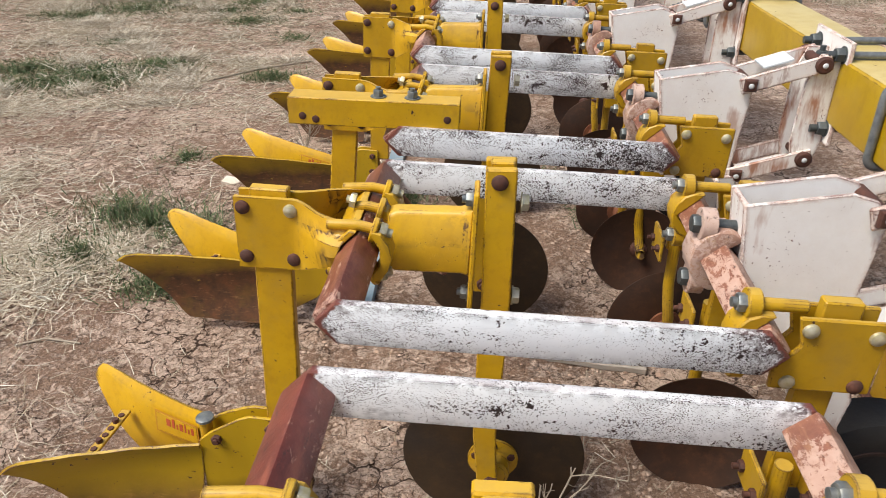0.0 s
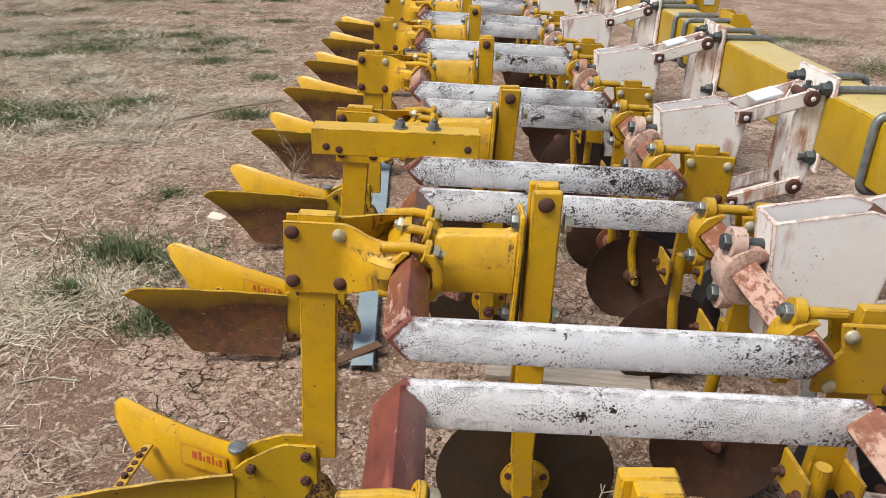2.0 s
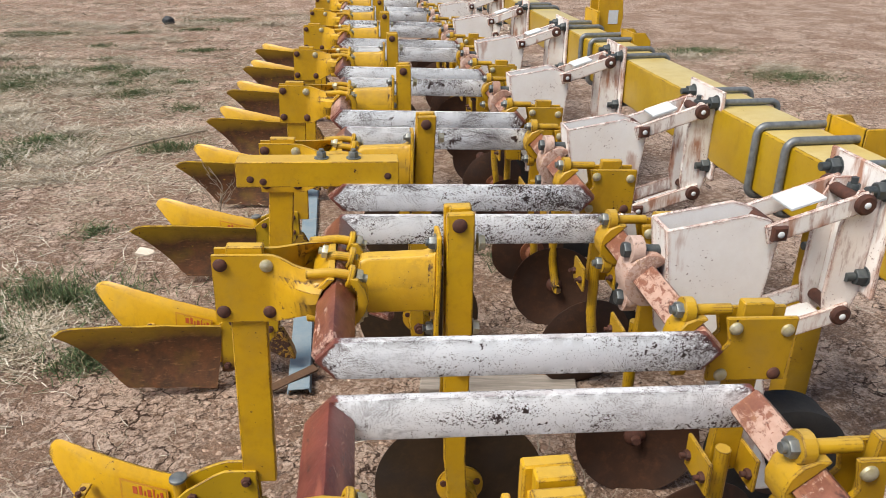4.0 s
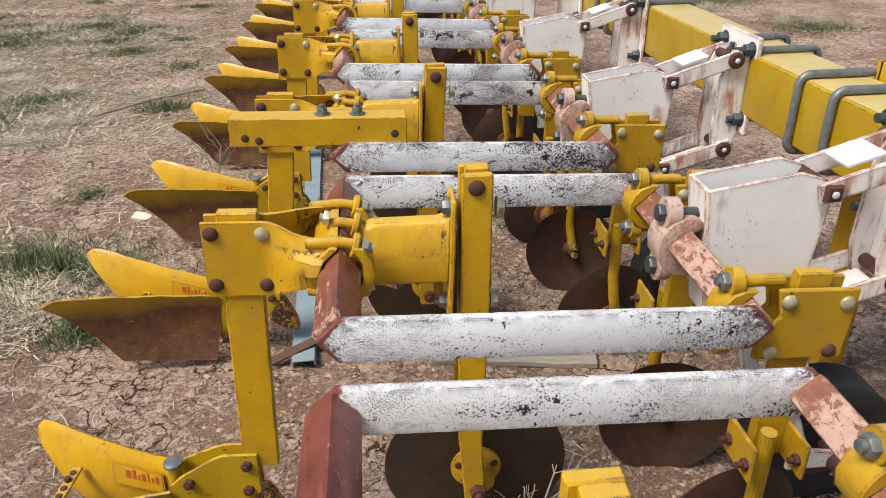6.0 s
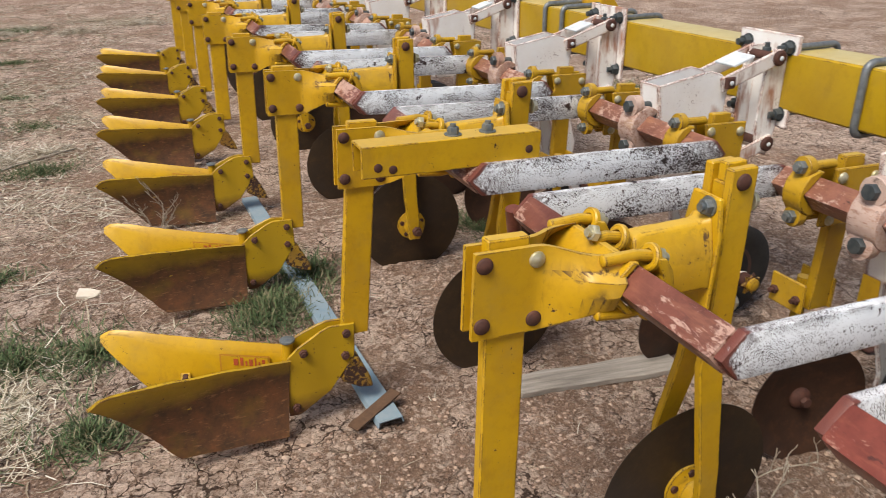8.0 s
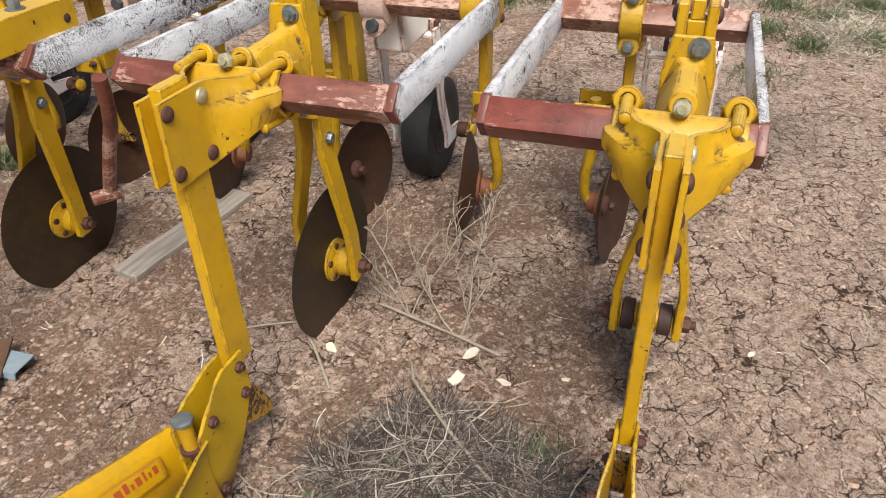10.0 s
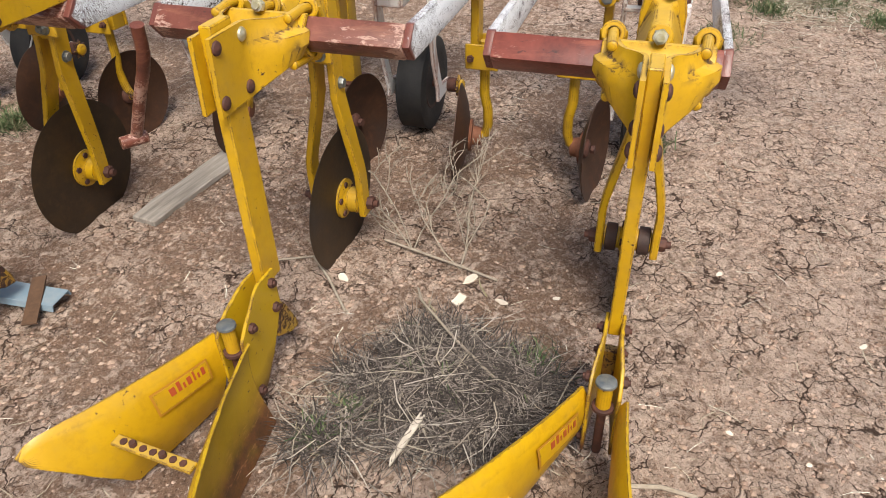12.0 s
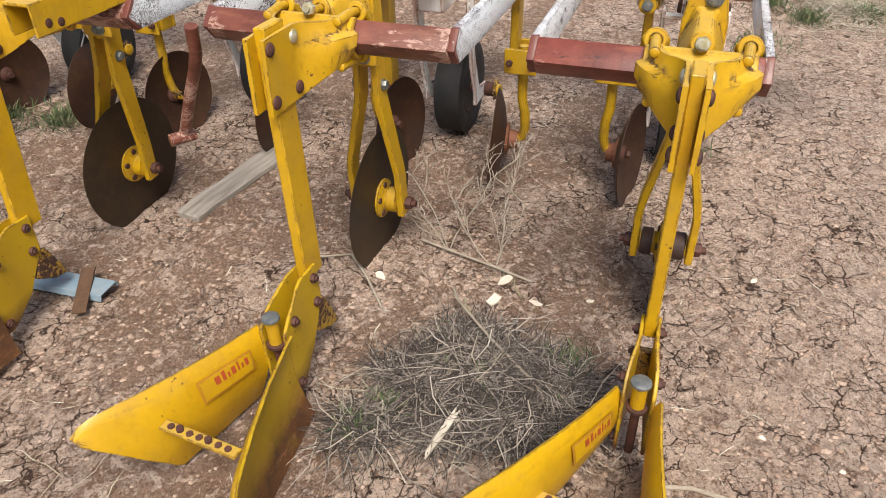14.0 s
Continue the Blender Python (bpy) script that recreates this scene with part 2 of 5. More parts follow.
RED_TUBE = worn_red("oxide_red_paint", (0.204, 0.0679, 0.0435), (0.539, 0.374, 0.304), 0.545, 0.7, 0.10)
RED_PLAIN = worn_red("plain_oxide_red_paint", (0.222, 0.0557, 0.0365), (0.479, 0.278, 0.209), 0.69, 0.7, 0.10)
PINK_TUBE = worn_red("faded_copper_paint", (0.296, 0.126, 0.08), (0.557, 0.409, 0.331), 0.545, 1.1, 0.10)
PINK_CAST = worn_red("chalky_pink_casting", (0.435, 0.261, 0.191), (0.574, 0.461, 0.4), 0.45)


def rusty_disc(name, a, b, c):
    n = Nodes(name).shifted()
    body = n.mix(n.step(n.noise(7.0, 7, 0.7), 0.3, 0.7), a, b)
    body = n.mix(n.step(n.noise(30.0, 8, 0.7), 0.5, 0.75, 0.0, 0.6), body, c)
    body = n.mix(n.step(n.noise(3.0, 3), 0.55, 0.75, 0.0, 0.6), body, (0.035, 0.03, 0.03))
    return n.done(body, 0.55, 0.25, n.noise(110.0, 5), 0.0008, 0.5)


DISC = rusty_disc("rusty_disc_steel", (0.0244, 0.0165, 0.00957), (0.0539, 0.0313, 0.0139), (0.087, 0.0452, 0.0157))
HILL_DISC = rusty_disc("red_rust_disc", (0.0313, 0.0157, 0.00957), (0.0644, 0.0278, 0.0139), (0.113, 0.0435, 0.0191))


def rust(name, a, b, rough=0.75):
    n = Nodes(name).shifted()
    return n.done(n.mix(n.step(n.noise(40.0, 6, 0.7), 0.3, 0.7), a, b), rough, 0.0, n.noise(180.0, 4), 0.001, 0.6)


RUSTY = rust("rusty_steel", (0.0365, 0.0157, 0.0122), (0.104, 0.0365, 0.0209))
DARK_RUST = rust("dark_brown_rust", (0.0653, 0.0331, 0.0174), (0.122, 0.0653, 0.0331))
RUST_ORANGE = rust("orange_rust", (0.113, 0.0365, 0.0174), (0.209, 0.0783, 0.0348))


def zinc(name, a, b, metal):
    n = Nodes(name).shifted()
    return n.done(n.mix(n.step(n.noise(55.0, 5), 0.35, 0.7), a, b), 0.45, metal, n.noise(150.0, 3), 0.0006, 0.4)


ZINC = zinc("dull_zinc_bolt", (0.13, 0.15, 0.16), (0.26, 0.26, 0.23), 0.55)
BRIGHT = zinc("bright_bolt_head", (0.55, 0.52, 0.40), (0.38, 0.33, 0.16), 0.5)
GREY_BOLT = zinc("grey_galvanised_rod", (0.20, 0.215, 0.22), (0.12, 0.13, 0.14), 0.35)
BLACK_BOLT = zinc("blue_black_nut", (0.055, 0.068, 0.075), (0.10, 0.11, 0.11), 0.5)


def rubber():
    n = Nodes("worn_tyre_rubber")
    return n.done(n.mix(n.step(n.noise(9.0, 7, 0.7), 0.35, 0.75), (0.007, 0.007, 0.008), (0.026, 0.024, 0.022)), 0.7, 0.0, n.noise(60.0, 6, 0.7), 0.003, 0.6)


RUBBER = rubber()


def grey_wood():
    n = Nodes("weathered_grey_wood")
    grain = n.noise(26.0, 8, 0.7, n.scaled(0.12, 1.6, 1.6))
    return n.done(n.mix(n.step(grain, 0.3, 0.7), (0.17, 0.148, 0.122), (0.45, 0.40, 0.345)), 0.9, 0.0, grain, 0.006, 0.8)


WOOD = grey_wood()


def plain(name, a, b, rough, scale=12.0, bump=60.0, depth=0.001):
    n = Nodes(name)
    return n.done(n.mix(n.step(n.noise(scale, 6, 0.7), 0.3, 0.7), a, b), rough, 0.0, n.noise(bump, 4), depth, 0.5)


BLUE = plain("faded_blue_paint", (0.145, 0.225, 0.285), (0.24, 0.285, 0.31), 0.7, 14.0)
DECAL_RED = plain("faded_red_decal", (0.418, 0.0435, 0.0174), (0.348, 0.087, 0.0261), 0.5)
DECAL = plain("worn_decal_gold", (0.452, 0.217, 0.0174), (0.392, 0.174, 0.0174), 0.5)
STICKER = plain("white_sticker", (0.66, 0.69, 0.70), (0.50, 0.53, 0.55), 0.5, 30.0)
CHIP = plain("pale_stone_chip", (0.62, 0.52, 0.40), (0.70, 0.64, 0.55), 0.8)
STICKER_WOOD = plain("bleached_wood", (0.62, 0.56, 0.47), (0.42, 0.36, 0.28), 0.85, 40.0)
STICK = plain("grey_stick_bark", (0.24, 0.195, 0.145), (0.40, 0.345, 0.27), 0.9, 30.0)
DARK_RIM = plain("dark_rusty_rim", (0.028, 0.016, 0.013), (0.075, 0.036, 0.026), 0.7)
DARK = plain("blackened_scrap", (0.02, 0.022, 0.025), (0.04, 0.045, 0.05), 0.7)


def islands(name, colours, rough=0.85):
    """A colour for each loose piece of a mesh."""
    n = Nodes(name)
    ramp = n.t.nodes.new("ShaderNodeValToRGB")
    geo = n.t.nodes.new("ShaderNodeNewGeometry")
    n.t.links.new(geo.outputs["Random Per Island"], ramp.inputs[0])
    while len(ramp.color_ramp.elements) < len(colours):
        ramp.color_ramp.elements.new(0.5)
    for i, c in enumerate(colours):
        ramp.color_ramp.elements[i].position, ramp.color_ramp.elements[i].color = i / len(colours), (*c, 1)
    ramp.color_ramp.interpolation = "CONSTANT"
    return n.done(ramp.outputs[0], rough)


STRAW = islands("dry_straw", [(0.261, 0.204, 0.135), (0.539, 0.47, 0.357), (0.392, 0.322, 0.231), (0.696, 0.644, 0.531), (0.47, 0.4, 0.296)])
BLEACHED = islands("bleached_grass", [(0.30, 0.25, 0.18), (0.62, 0.57, 0.47), (0.46, 0.40, 0.31), (0.72, 0.67, 0.57), (0.38, 0.31, 0.22)])
GREY_STRAW = islands("grey_dead_stalks", [(0.0305, 0.0235, 0.02), (0.0914, 0.074, 0.0635), (0.0435, 0.0348, 0.0287), (0.165, 0.137, 0.117), (0.0653, 0.0522, 0.0435), (0.278, 0.239, 0.204), (0.0478, 0.0383, 0.0322)])
PALE_STALK = islands("pale_dead_stalks", [(0.313, 0.27, 0.217), (0.479, 0.426, 0.357), (0.209, 0.174, 0.139), (0.383, 0.331, 0.252)])
GRASS = islands("green_grass", [(0.055, 0.090, 0.034), (0.098, 0.138, 0.052), (0.070, 0.110, 0.040), (0.125, 0.145, 0.068), (0.23, 0.20, 0.115)])
CRUST = islands("soil_crust_flakes", [(0.30, 0.200, 0.143), (0.40, 0.282, 0.210), (0.35, 0.243, 0.177), (0.46, 0.335, 0.255)])
CRUMB = islands("soil_crumbs", [(0.191, 0.122, 0.0853), (0.348, 0.244, 0.178), (0.27, 0.18, 0.131), (0.4, 0.291, 0.222), (0.304, 0.209, 0.152)])
CLOD = islands("soil_clods", [(0.244, 0.161, 0.113), (0.418, 0.313, 0.244), (0.296, 0.2, 0.148), (0.374, 0.27, 0.204), (0.348, 0.252, 0.191), (0.452, 0.348, 0.278), (0.592, 0.531, 0.452)])


def soil():
    n = Nodes("red_brown_soil")

    def warped(co, scale, amount):
        wob = n.t.nodes.new("ShaderNodeTexNoise")
        wob.inputs["Scale"].default_value, wob.inputs["Detail"].default_value = scale, 5.0
        n.t.links.new(n.co, wob.inputs["Vector"])
        part_of = n.t.nodes.new("ShaderNodeVectorMath")
        part_of.operation = "SCALE"
        part_of.inputs["Scale"].default_value = amount
        n.t.links.new(wob.outputs["Color"], part_of.inputs[0])
        add = n.t.nodes.new("ShaderNodeVectorMath")
        n.t.links.new(co, add.inputs[0]), n.t.links.new(part_of.outputs[0], add.inputs[1])
        return add.outputs[0]

    at = n.t.nodes.new("ShaderNodeSeparateXYZ")
    n.t.links.new(n.co, at.inputs[0])
    wide = warped(warped(warped(n.co, 4.0, 0.18), 20.0, 0.050), 90.0, 0.010)
    small = warped(warped(n.co, 9.0, 0.07), 60.0, 0.022)
    mid, fine, grit = n.noise(4.5, 8, 0.68), n.noise(30.0, 9, 0.80), n.noise(140.0, 4, 0.7)
    # where the crust is whole: mostly on the open side beyond the end unit
    open_side = n.step(at.outputs[1], -0.15, 0.25, 0.16, 0.0)
    crusty = n.step(n.math("ADD", n.noise(1.5, 5, 0.62), open_side), 0.44, 0.56)
    base = n.mix(n.step(mid, 0.34, 0.66), (0.290, 0.178, 0.120), (0.415, 0.280, 0.198))
    base = n.mix(n.step(n.noise(0.8, 6, 0.65, n.scaled(0.5, 1.3, 1.0)), 0.42, 0.62, 0.0, 0.5), base, (0.350, 0.218, 0.150))
    # plates of pale crust with ragged edges over darker crumbly soil
    tone = n.t.nodes.new("ShaderNodeTexVoronoi")
    tone.inputs["Scale"].default_value = 30.0
    n.t.links.new(small, tone.inputs["Vector"])
    shade = n.step(tone.outputs["Color"], 0.1, 0.9)
    pale = n.mix(n.step(n.noise(6.0, 6, 0.7), 0.3, 0.7), (0.680, 0.490, 0.375), (0.780, 0.605, 0.485))
    pale = n.mix(n.math("MULTIPLY", shade, 0.5), pale, (0.80, 0.650, 0.535))
    ragged = n.math("ADD", n.noise(26.0, 8, 0.66, warp=0.7), n.math("MULTIPLY", n.math("SUBTRACT", crusty, 0.42), 0.115))
    plate = n.step(ragged, 0.492, 0.522)
    bits = n.step(n.math("ADD", n.noise(85.0, 6, 0.66, warp=0.6), n.math("MULTIPLY", n.math("SUBTRACT", crusty, 0.5), 0.08)), 0.525, 0.550, 0.0, 0.85)
    plate = n.math("MAXIMUM", plate, bits)
    base = n.mix(n.math("MULTIPLY", plate, 0.9), base, pale)
    # loose dark crumbs between
    loose = n.math("MULTIPLY", n.step(fine, 0.51, 0.57), n.step(n.noise(2.6, 7, 0.72), 0.42, 0.62, 0.14, 0.85))
    base = n.mix(loose, base, (0.236, 0.148, 0.102))
    grain = n.noise(48.0, 10, 0.82)
    base = n.mix(n.step(grain, 0.36, 0.56, 0.62, 0.0), base, (0.205, 0.130, 0.090))
    base = n.mix(n.step(grit, 0.61, 0.64, 0.0, 0.65), base, (0.720, 0.590, 0.490))
    base = n.mix(n.step(n.noise(115.0, 5, 0.75), 0.565, 0.595, 0.0, 0.8), base, (0.120, 0.072, 0.048))
    # cracks at two sizes, of changing width
    width = n.step(n.noise(6.5, 5, 0.65), 0.42, 0.65, 0.0, 0.050)
    crack = n.step(n.cells(10.5, co=wide), n.math("MULTIPLY", width, 0.45), n.math("ADD", width, 0.001), 1.0, 0.0)
    crack = n.math("MULTIPLY", crack, n.step(crusty, 0, 0.6, 0.20, 1.0))
    thin = n.step(n.noise(7.0, 6, 0.7), 0.48, 0.68, 0.0, 0.085)
    minor = n.step(n.cells(22.0, co=small), n.math("MULTIPLY", thin, 0.5), n.math("ADD", thin, 0.001), 0.8, 0.0)
    crack = n.math("MAXIMUM", crack, n.math("MULTIPLY", minor, n.step(crusty, 0, 0.7, 0.40, 1.0)))
    colour = n.mix(n.math("MULTIPLY", crack, 0.95), base, (0.060, 0.034, 0.022))
    height = n.math("ADD", n.math("ADD", n.math("MULTIPLY", fine, 1.2), n.math("MULTIPLY", mid, 0.9)), n.math("ADD", n.math("MULTIPLY", plate, 0.42), n.math("MULTIPLY", grit, 0.22)))
    height = n.math("ADD", height, n.math("MULTIPLY", grain, 1.1))
    height = n.math("SUBTRACT", height, n.math("ADD", n.math("MULTIPLY", crack, 0.75), n.math("MULTIPLY", loose, 0.35)))
    n.p.inputs["Specular IOR Level"].default_value = 0.2
    return n.done(colour, 0.95, 0.0, height, 0.015, 1.0)


SOIL = soil()

# ---- mesh makers ----


def join(*parts):
    out = bmesh.new()
    for b in parts:
        me = bpy.data.meshes.new("t")
        b.to_mesh(me)
        b.free()
        out.from_mesh(me)
        bpy.data.meshes.remove(me)
    return out


def soften(b, bevel, seg=1):
    if bevel:
        sharp = [e for e in b.edges if len(e.link_faces) == 2 and e.calc_face_angle(0) > 0.5]
        bmesh.ops.bevel(b, geom=sharp, offset=bevel, segments=seg, affect="EDGES", profile=0.6, clamp_overlap=True)
    return b


def prism(pts, axis, a, c, bevel=0.002, seg=1):
    """A polygon of 2D points, in the plane across the axis, drawn out along it from a to c. x: (y, z); y: (x, z); z: (x, y)."""
    b = bmesh.new()
    lay = {"x": lambda p, h: (h, p[0], p[1]), "y": lambda p, h: (p[0], h, p[1]), "z": lambda p, h: (p[0], p[1], h)}[axis]
    low, high = [[b.verts.new(lay(p, h)) for p in pts] for h in (a, c)]
    b.faces.new(low), b.faces.new(high)
    for i in range(len(pts)):
        j = (i + 1) % len(pts)
        b.faces.new((low[i], low[j], high[j], high[i]))
    bmesh.ops.recalc_face_normals(b, faces=b.faces)
    return soften(b, bevel, seg)


def box(lo, hi, bevel=0.002, seg=1):
    (x0, y0, z0), (x1, y1, z1) = lo, hi
    return prism([(x0, y0), (x1, y0), (x1, y1), (x0, y1)], "z", z0, z1, bevel, seg)


def loft(rings, closed=True):
    """Skin between rings of equally many points; end rings are capped."""
    b = bmesh.new()
    rows = [[b.verts.new(p) for p in r] for r in rings]
    k = len(rows[0])
    for r, s in zip(rows, rows[1:]):
        for i in range(k if closed else k - 1):
            j = (i + 1) % k
            b.faces.new((r[i], r[j], s[j], s[i]))
    if closed:
        b.faces.new(rows[0]), b.faces.new(rows[-1])
    bmesh.ops.recalc_face_normals(b, faces=b.faces)
    return b


def rod(points, r, seg=12):
    """A round bar along a line of points."""
    pts = [Vector(p) for p in points]
    rings, side = [], None
    for i, p in enumerate(pts):
        way = (pts[min(i + 1, len(pts) - 1)] - pts[max(i - 1, 0)]).normalized()
        if side is None:
            side = way.orthogonal().normalized()
        side = (side - way * side.dot(way)).normalized()
        up = way.cross(side)
        rings.append([p + r * (math.cos(a) * side + math.sin(a) * up) for a in np.linspace(0, math.tau, seg, endpoint=False)])
    return loft(rings)


def arc(c, r, a0, a1, n, plane="xz", h=0.0):
    """Points on an arc, degrees, in a plane through h on the third axis."""
    out = []
    for a in np.linspace(radians(a0), radians(a1), n):
        u, v = c[0] + r * math.cos(a), c[1] + r * math.sin(a)
        out.append({"xz": (u, h, v), "yz": (h, u, v), "xy": (u, v, h)}[plane])
    return out


def lathe(profile, centre, axis, seg=40):
    """Rings of (radius, height) round an axis through the centre."""
    way = Vector(axis).normalized()
    side = way.orthogonal().normalized()
    up = way.cross(side)
    rings = []
    for r, h in profile:
        rings.append([Vector(centre) + way * h + max(r, 1e-4) * (math.cos(a) * side + math.sin(a) * up) for a in np.linspace(0, math.tau, seg, endpoint=False)])
    return loft(rings)


def annulus(centre, axis, inner, outer, depth, seg=28):
    """A flat ring with a real hole."""
    way = Vector(axis).normalized()
    side = way.orthogonal().normalized()
    up = way.cross(side)
    b = bmesh.new()
    e = 0.003
    prof = [(inner, 0), (outer - e, 0), (outer, e), (outer, depth - e), (outer - e, depth), (inner, depth)]
    rows = [[b.verts.new(Vector(centre) + way * h + r * (math.cos(a) * side + math.sin(a) * up)) for a in np.linspace(0, math.tau, seg, endpoint=False)] for r, h in prof]
    for r, q in zip(rows, rows[1:] + rows[:1]):
        for i in range(seg):
            j = (i + 1) % seg
            b.faces.new((r[i], r[j], q[j], q[i]))
    bmesh.ops.recalc_face_normals(b, faces=b.faces)
    return b


def cyl(a, c, r, seg=16):
    way = Vector(c) - Vector(a)
    e = min(0.0015, r * 0.2)
    return lathe([(r - e, 0), (r, e), (r, way.length - e), (r - e, way.length)], a, way, seg)


def hexhead(p, way, r=0.016, h=0.012, washer=0.0, stub=0.0):
    """A hexagon head or nut on a face at p, pointing along way, with a washer under it and the thread's end: one skin."""
    p, way = Vector(p), Vector(way).normalized()
    side = way.orthogonal().normalized()
    up = way.cross(side)

    def ring(rad, at, six):
        out = []
        for i in range(12):
            k = 1.0 if not six or i % 2 == 0 else 0.866
            a = i * math.tau / 12
            out.append(p + way * at + rad * k * (math.cos(a) * side + math.sin(a) * up))
        return out

    rows, at = [], 0.0
    if washer:
        rows += [ring(washer, 0.0, False), ring(washer, 0.003, False)]
        at = 0.003
    rows += [ring(r, at, True), ring(r, at + h * 0.8, True), ring(r * 0.84, at + h, False)]
    if stub:
        rows += [ring(r * 0.52, at + h + 0.0002, False), ring(r * 0.52, at + h + stub, False)]
    return loft(rows)


def dome(p, way, r=0.016, h=0.008):
    return lathe([(r, -0.001), (r, 0.001), (r * 0.9, h * 0.5), (r * 0.55, h * 0.88), (r * 0.1, h)], p, way, 18)


def mesh_of(name, b, material, smooth=True):
    me = bpy.data.meshes.new(name)
    b.to_mesh(me)
    b.free()
    me.materials.append(material)
    if smooth:
        for poly in me.polygons:
            poly.use_smooth = True
        me.set_sharp_from_angle(angle=radians(32))
    return me


def part(name, b, material, parent, label=""):
    """One mesh object under a thing or a part, given in the thing's own coordinates."""
    ob = new(name, mesh_of(name, b, material))
    ob.parent = parent
    return tagged(ob, label)


def thing(name, label, category, group="", kind="", at=None):
    ob = new(name)
    ob.empty_display_size = 0.1
    if at is not None:
        ob.matrix_basis = at
    return tagged(ob, label, category, group, kind)


def solid(name, b, material, label, category, group="", kind="", at=None):
    ob = new(name, mesh_of(name, b, material))
    if at is not None:
        ob.matrix_basis = at
    return tagged(ob, label, category, group, kind)


# ---- plan of the cultivator: rows run along y, the frames point along x, pitched nose-down ----
# centres of the row units along the toolbar, which runs a little askew
ROWS = (0.0, 0.914, 1.828, 2.785, 3.785, 4.820, 5.770, 6.810, 7.850)
SKEW = 0.0087
FRAME = pose(0.0, 0.0, 0.856, 0, 2.55, 0)
BAR_X, BAR_Z = 1.332, 0.829
BAR_SIZE = 0.203


def tilted(b):
    """From a frame's own level coordinates (rear tube at the origin) into the unit's."""
    b.transform(FRAME)
    return b


def diamond(x, z, y0, y1, half=0.046, bevel=0.009):
    return prism([(x - half, z), (x, z + half), (x + half, z), (x, z - half)], "y", y0, y1, bevel, 2)



def side_bar(y0, y1):
    h, t = 0.043, 0.036
    pts = [(-t, 0.0), (0.004, h), (FRONT - 0.004, h), (FRONT + t, 0.0), (FRONT - 0.004, -h), (0.004, -h)]
    return prism(pts, "y", y0, y1, 0.0032, 2)


def frame_parts(unit, near, far, rear_paint):
    part("rear_tube", tilted(diamond(0, 0, near + 0.017, far - 0.017)), rear_paint or RED_TUBE, unit, "oxide-red diamond-set square tube, paint rubbed")
    part("front_tube", tilted(diamond(FRONT, 0, near + 0.017, far - 0.017)), PINK_TUBE, unit, "faded copper and pink diamond-set tube")
    part("side_bar", tilted(side_bar(near, near + 0.020)), WHITE_BAR, unit, "white bar with black flaked specks")
    part("side_bar", tilted(side_bar(far - 0.020, far)), WHITE_BAR, unit, "white bar with black flaked specks")


def shank_bracket(unit):
    """Two flared plates that grip the shank and are hooked to the rear tube."""
    for s in (-1, 1):
        rings = []
        stations = [(-0.287, 0.0), (-0.170, 0.0)] + [(-0.160 + 0.114 * i / 9, i / 9) for i in range(10)]
        for x, k in stations:
            t, q = 0.011, k * k * (3 - 2 * k)
            top, bot = 0.070 - 0.014 * q, -0.105 + 0.058 * q + 0.004 * k
            y0, y1, y2 = 0.0150 + 0.066 * q, 0.0150 + 0.104 * q, 0.0150 + 0.080 * q
            za, zb = top - 0.35 * (top - bot), top - 0.62 * (top - bot)
            e = max(0.0, (k - 0.6) / 0.4)
            xt, xa, xc = x + 0.034 * e, x + 0.012 * e, x + 0.010 * e
            rings.append([(xt, s * y0, top), (xt, s * (y0 + t), top), ((xt + xa) / 2, s * ((y0 * 2 + y1) / 3 + t), za + 0.012), (xa, s * (y1 + t), za), (x, s * (y1 + t), zb), (xc, s * (y2 + t), bot), (xc, s * y2, bot), (x, s * y1, zb), (xa, s * y1, za)])
        plate = part("bracket_plate", tilted(loft(rings)), YELLOW, unit)
        for x, z, m, kind in ((-0.268, 0.046, RUSTY, 0), (-0.162, 0.044, BRIGHT, 1), (-0.268, -0.076, RUSTY, 0), (-0.160, -0.078, RUSTY, 0)):
            b = dome((x, s * 0.0262, z), (0, s, 0), 0.0165, 0.009)
            part("bolt", tilted(b), m, plate, "rusty round bolt head" if m == RUSTY else "bright bolt head")
    # saddle behind the tube
    pts = [(-0.018, 0.052), (-0.002, 0.050), (-0.0465, 0.004), (-0.0465, -0.004), (-0.002, -0.050), (-0.018, -0.052), (-0.058, -0.010), (-0.058, 0.010)]
    part("saddle", tilted(prism(pts, "y", -0.116, 0.116, 0.002)), YELLOW, unit)


def hook(unit, y, z, x0=-0.070):
    """A hook rod that draws the bracket against the tube, with its nut in front."""
    drop = -0.014 if z > 0 else 0.014
    r = part("hook_rod", tilted(join(rod([(x0, y * 0.94, z + drop * 0.3), (0.000, y * 0.98, z), (0.044, y, z + drop * 0.55)], 0.0115, 14), dome((x0 + 0.001, y * 0.94, z + drop * 0.3), (-1, 0, 0), 0.0115, 0.005))), YELLOW, unit)
    if y == 0.0:
        part("nut", tilted(hexhead((x0, y, z - drop * 0.7), (-1, 0, 0.2), 0.017, 0.013, 0.0, 0.008)), BRIGHT, r, "worn yellow nut")
        return
    part("nut", tilted(hexhead((0.044, y, z + drop * 0.55), (1, 0, 0.28 if z < 0 else -0.28), 0.019, 0.015, 0.0, 0.012)), BRIGHT, r, "worn yellow nut with a rusty thread end")


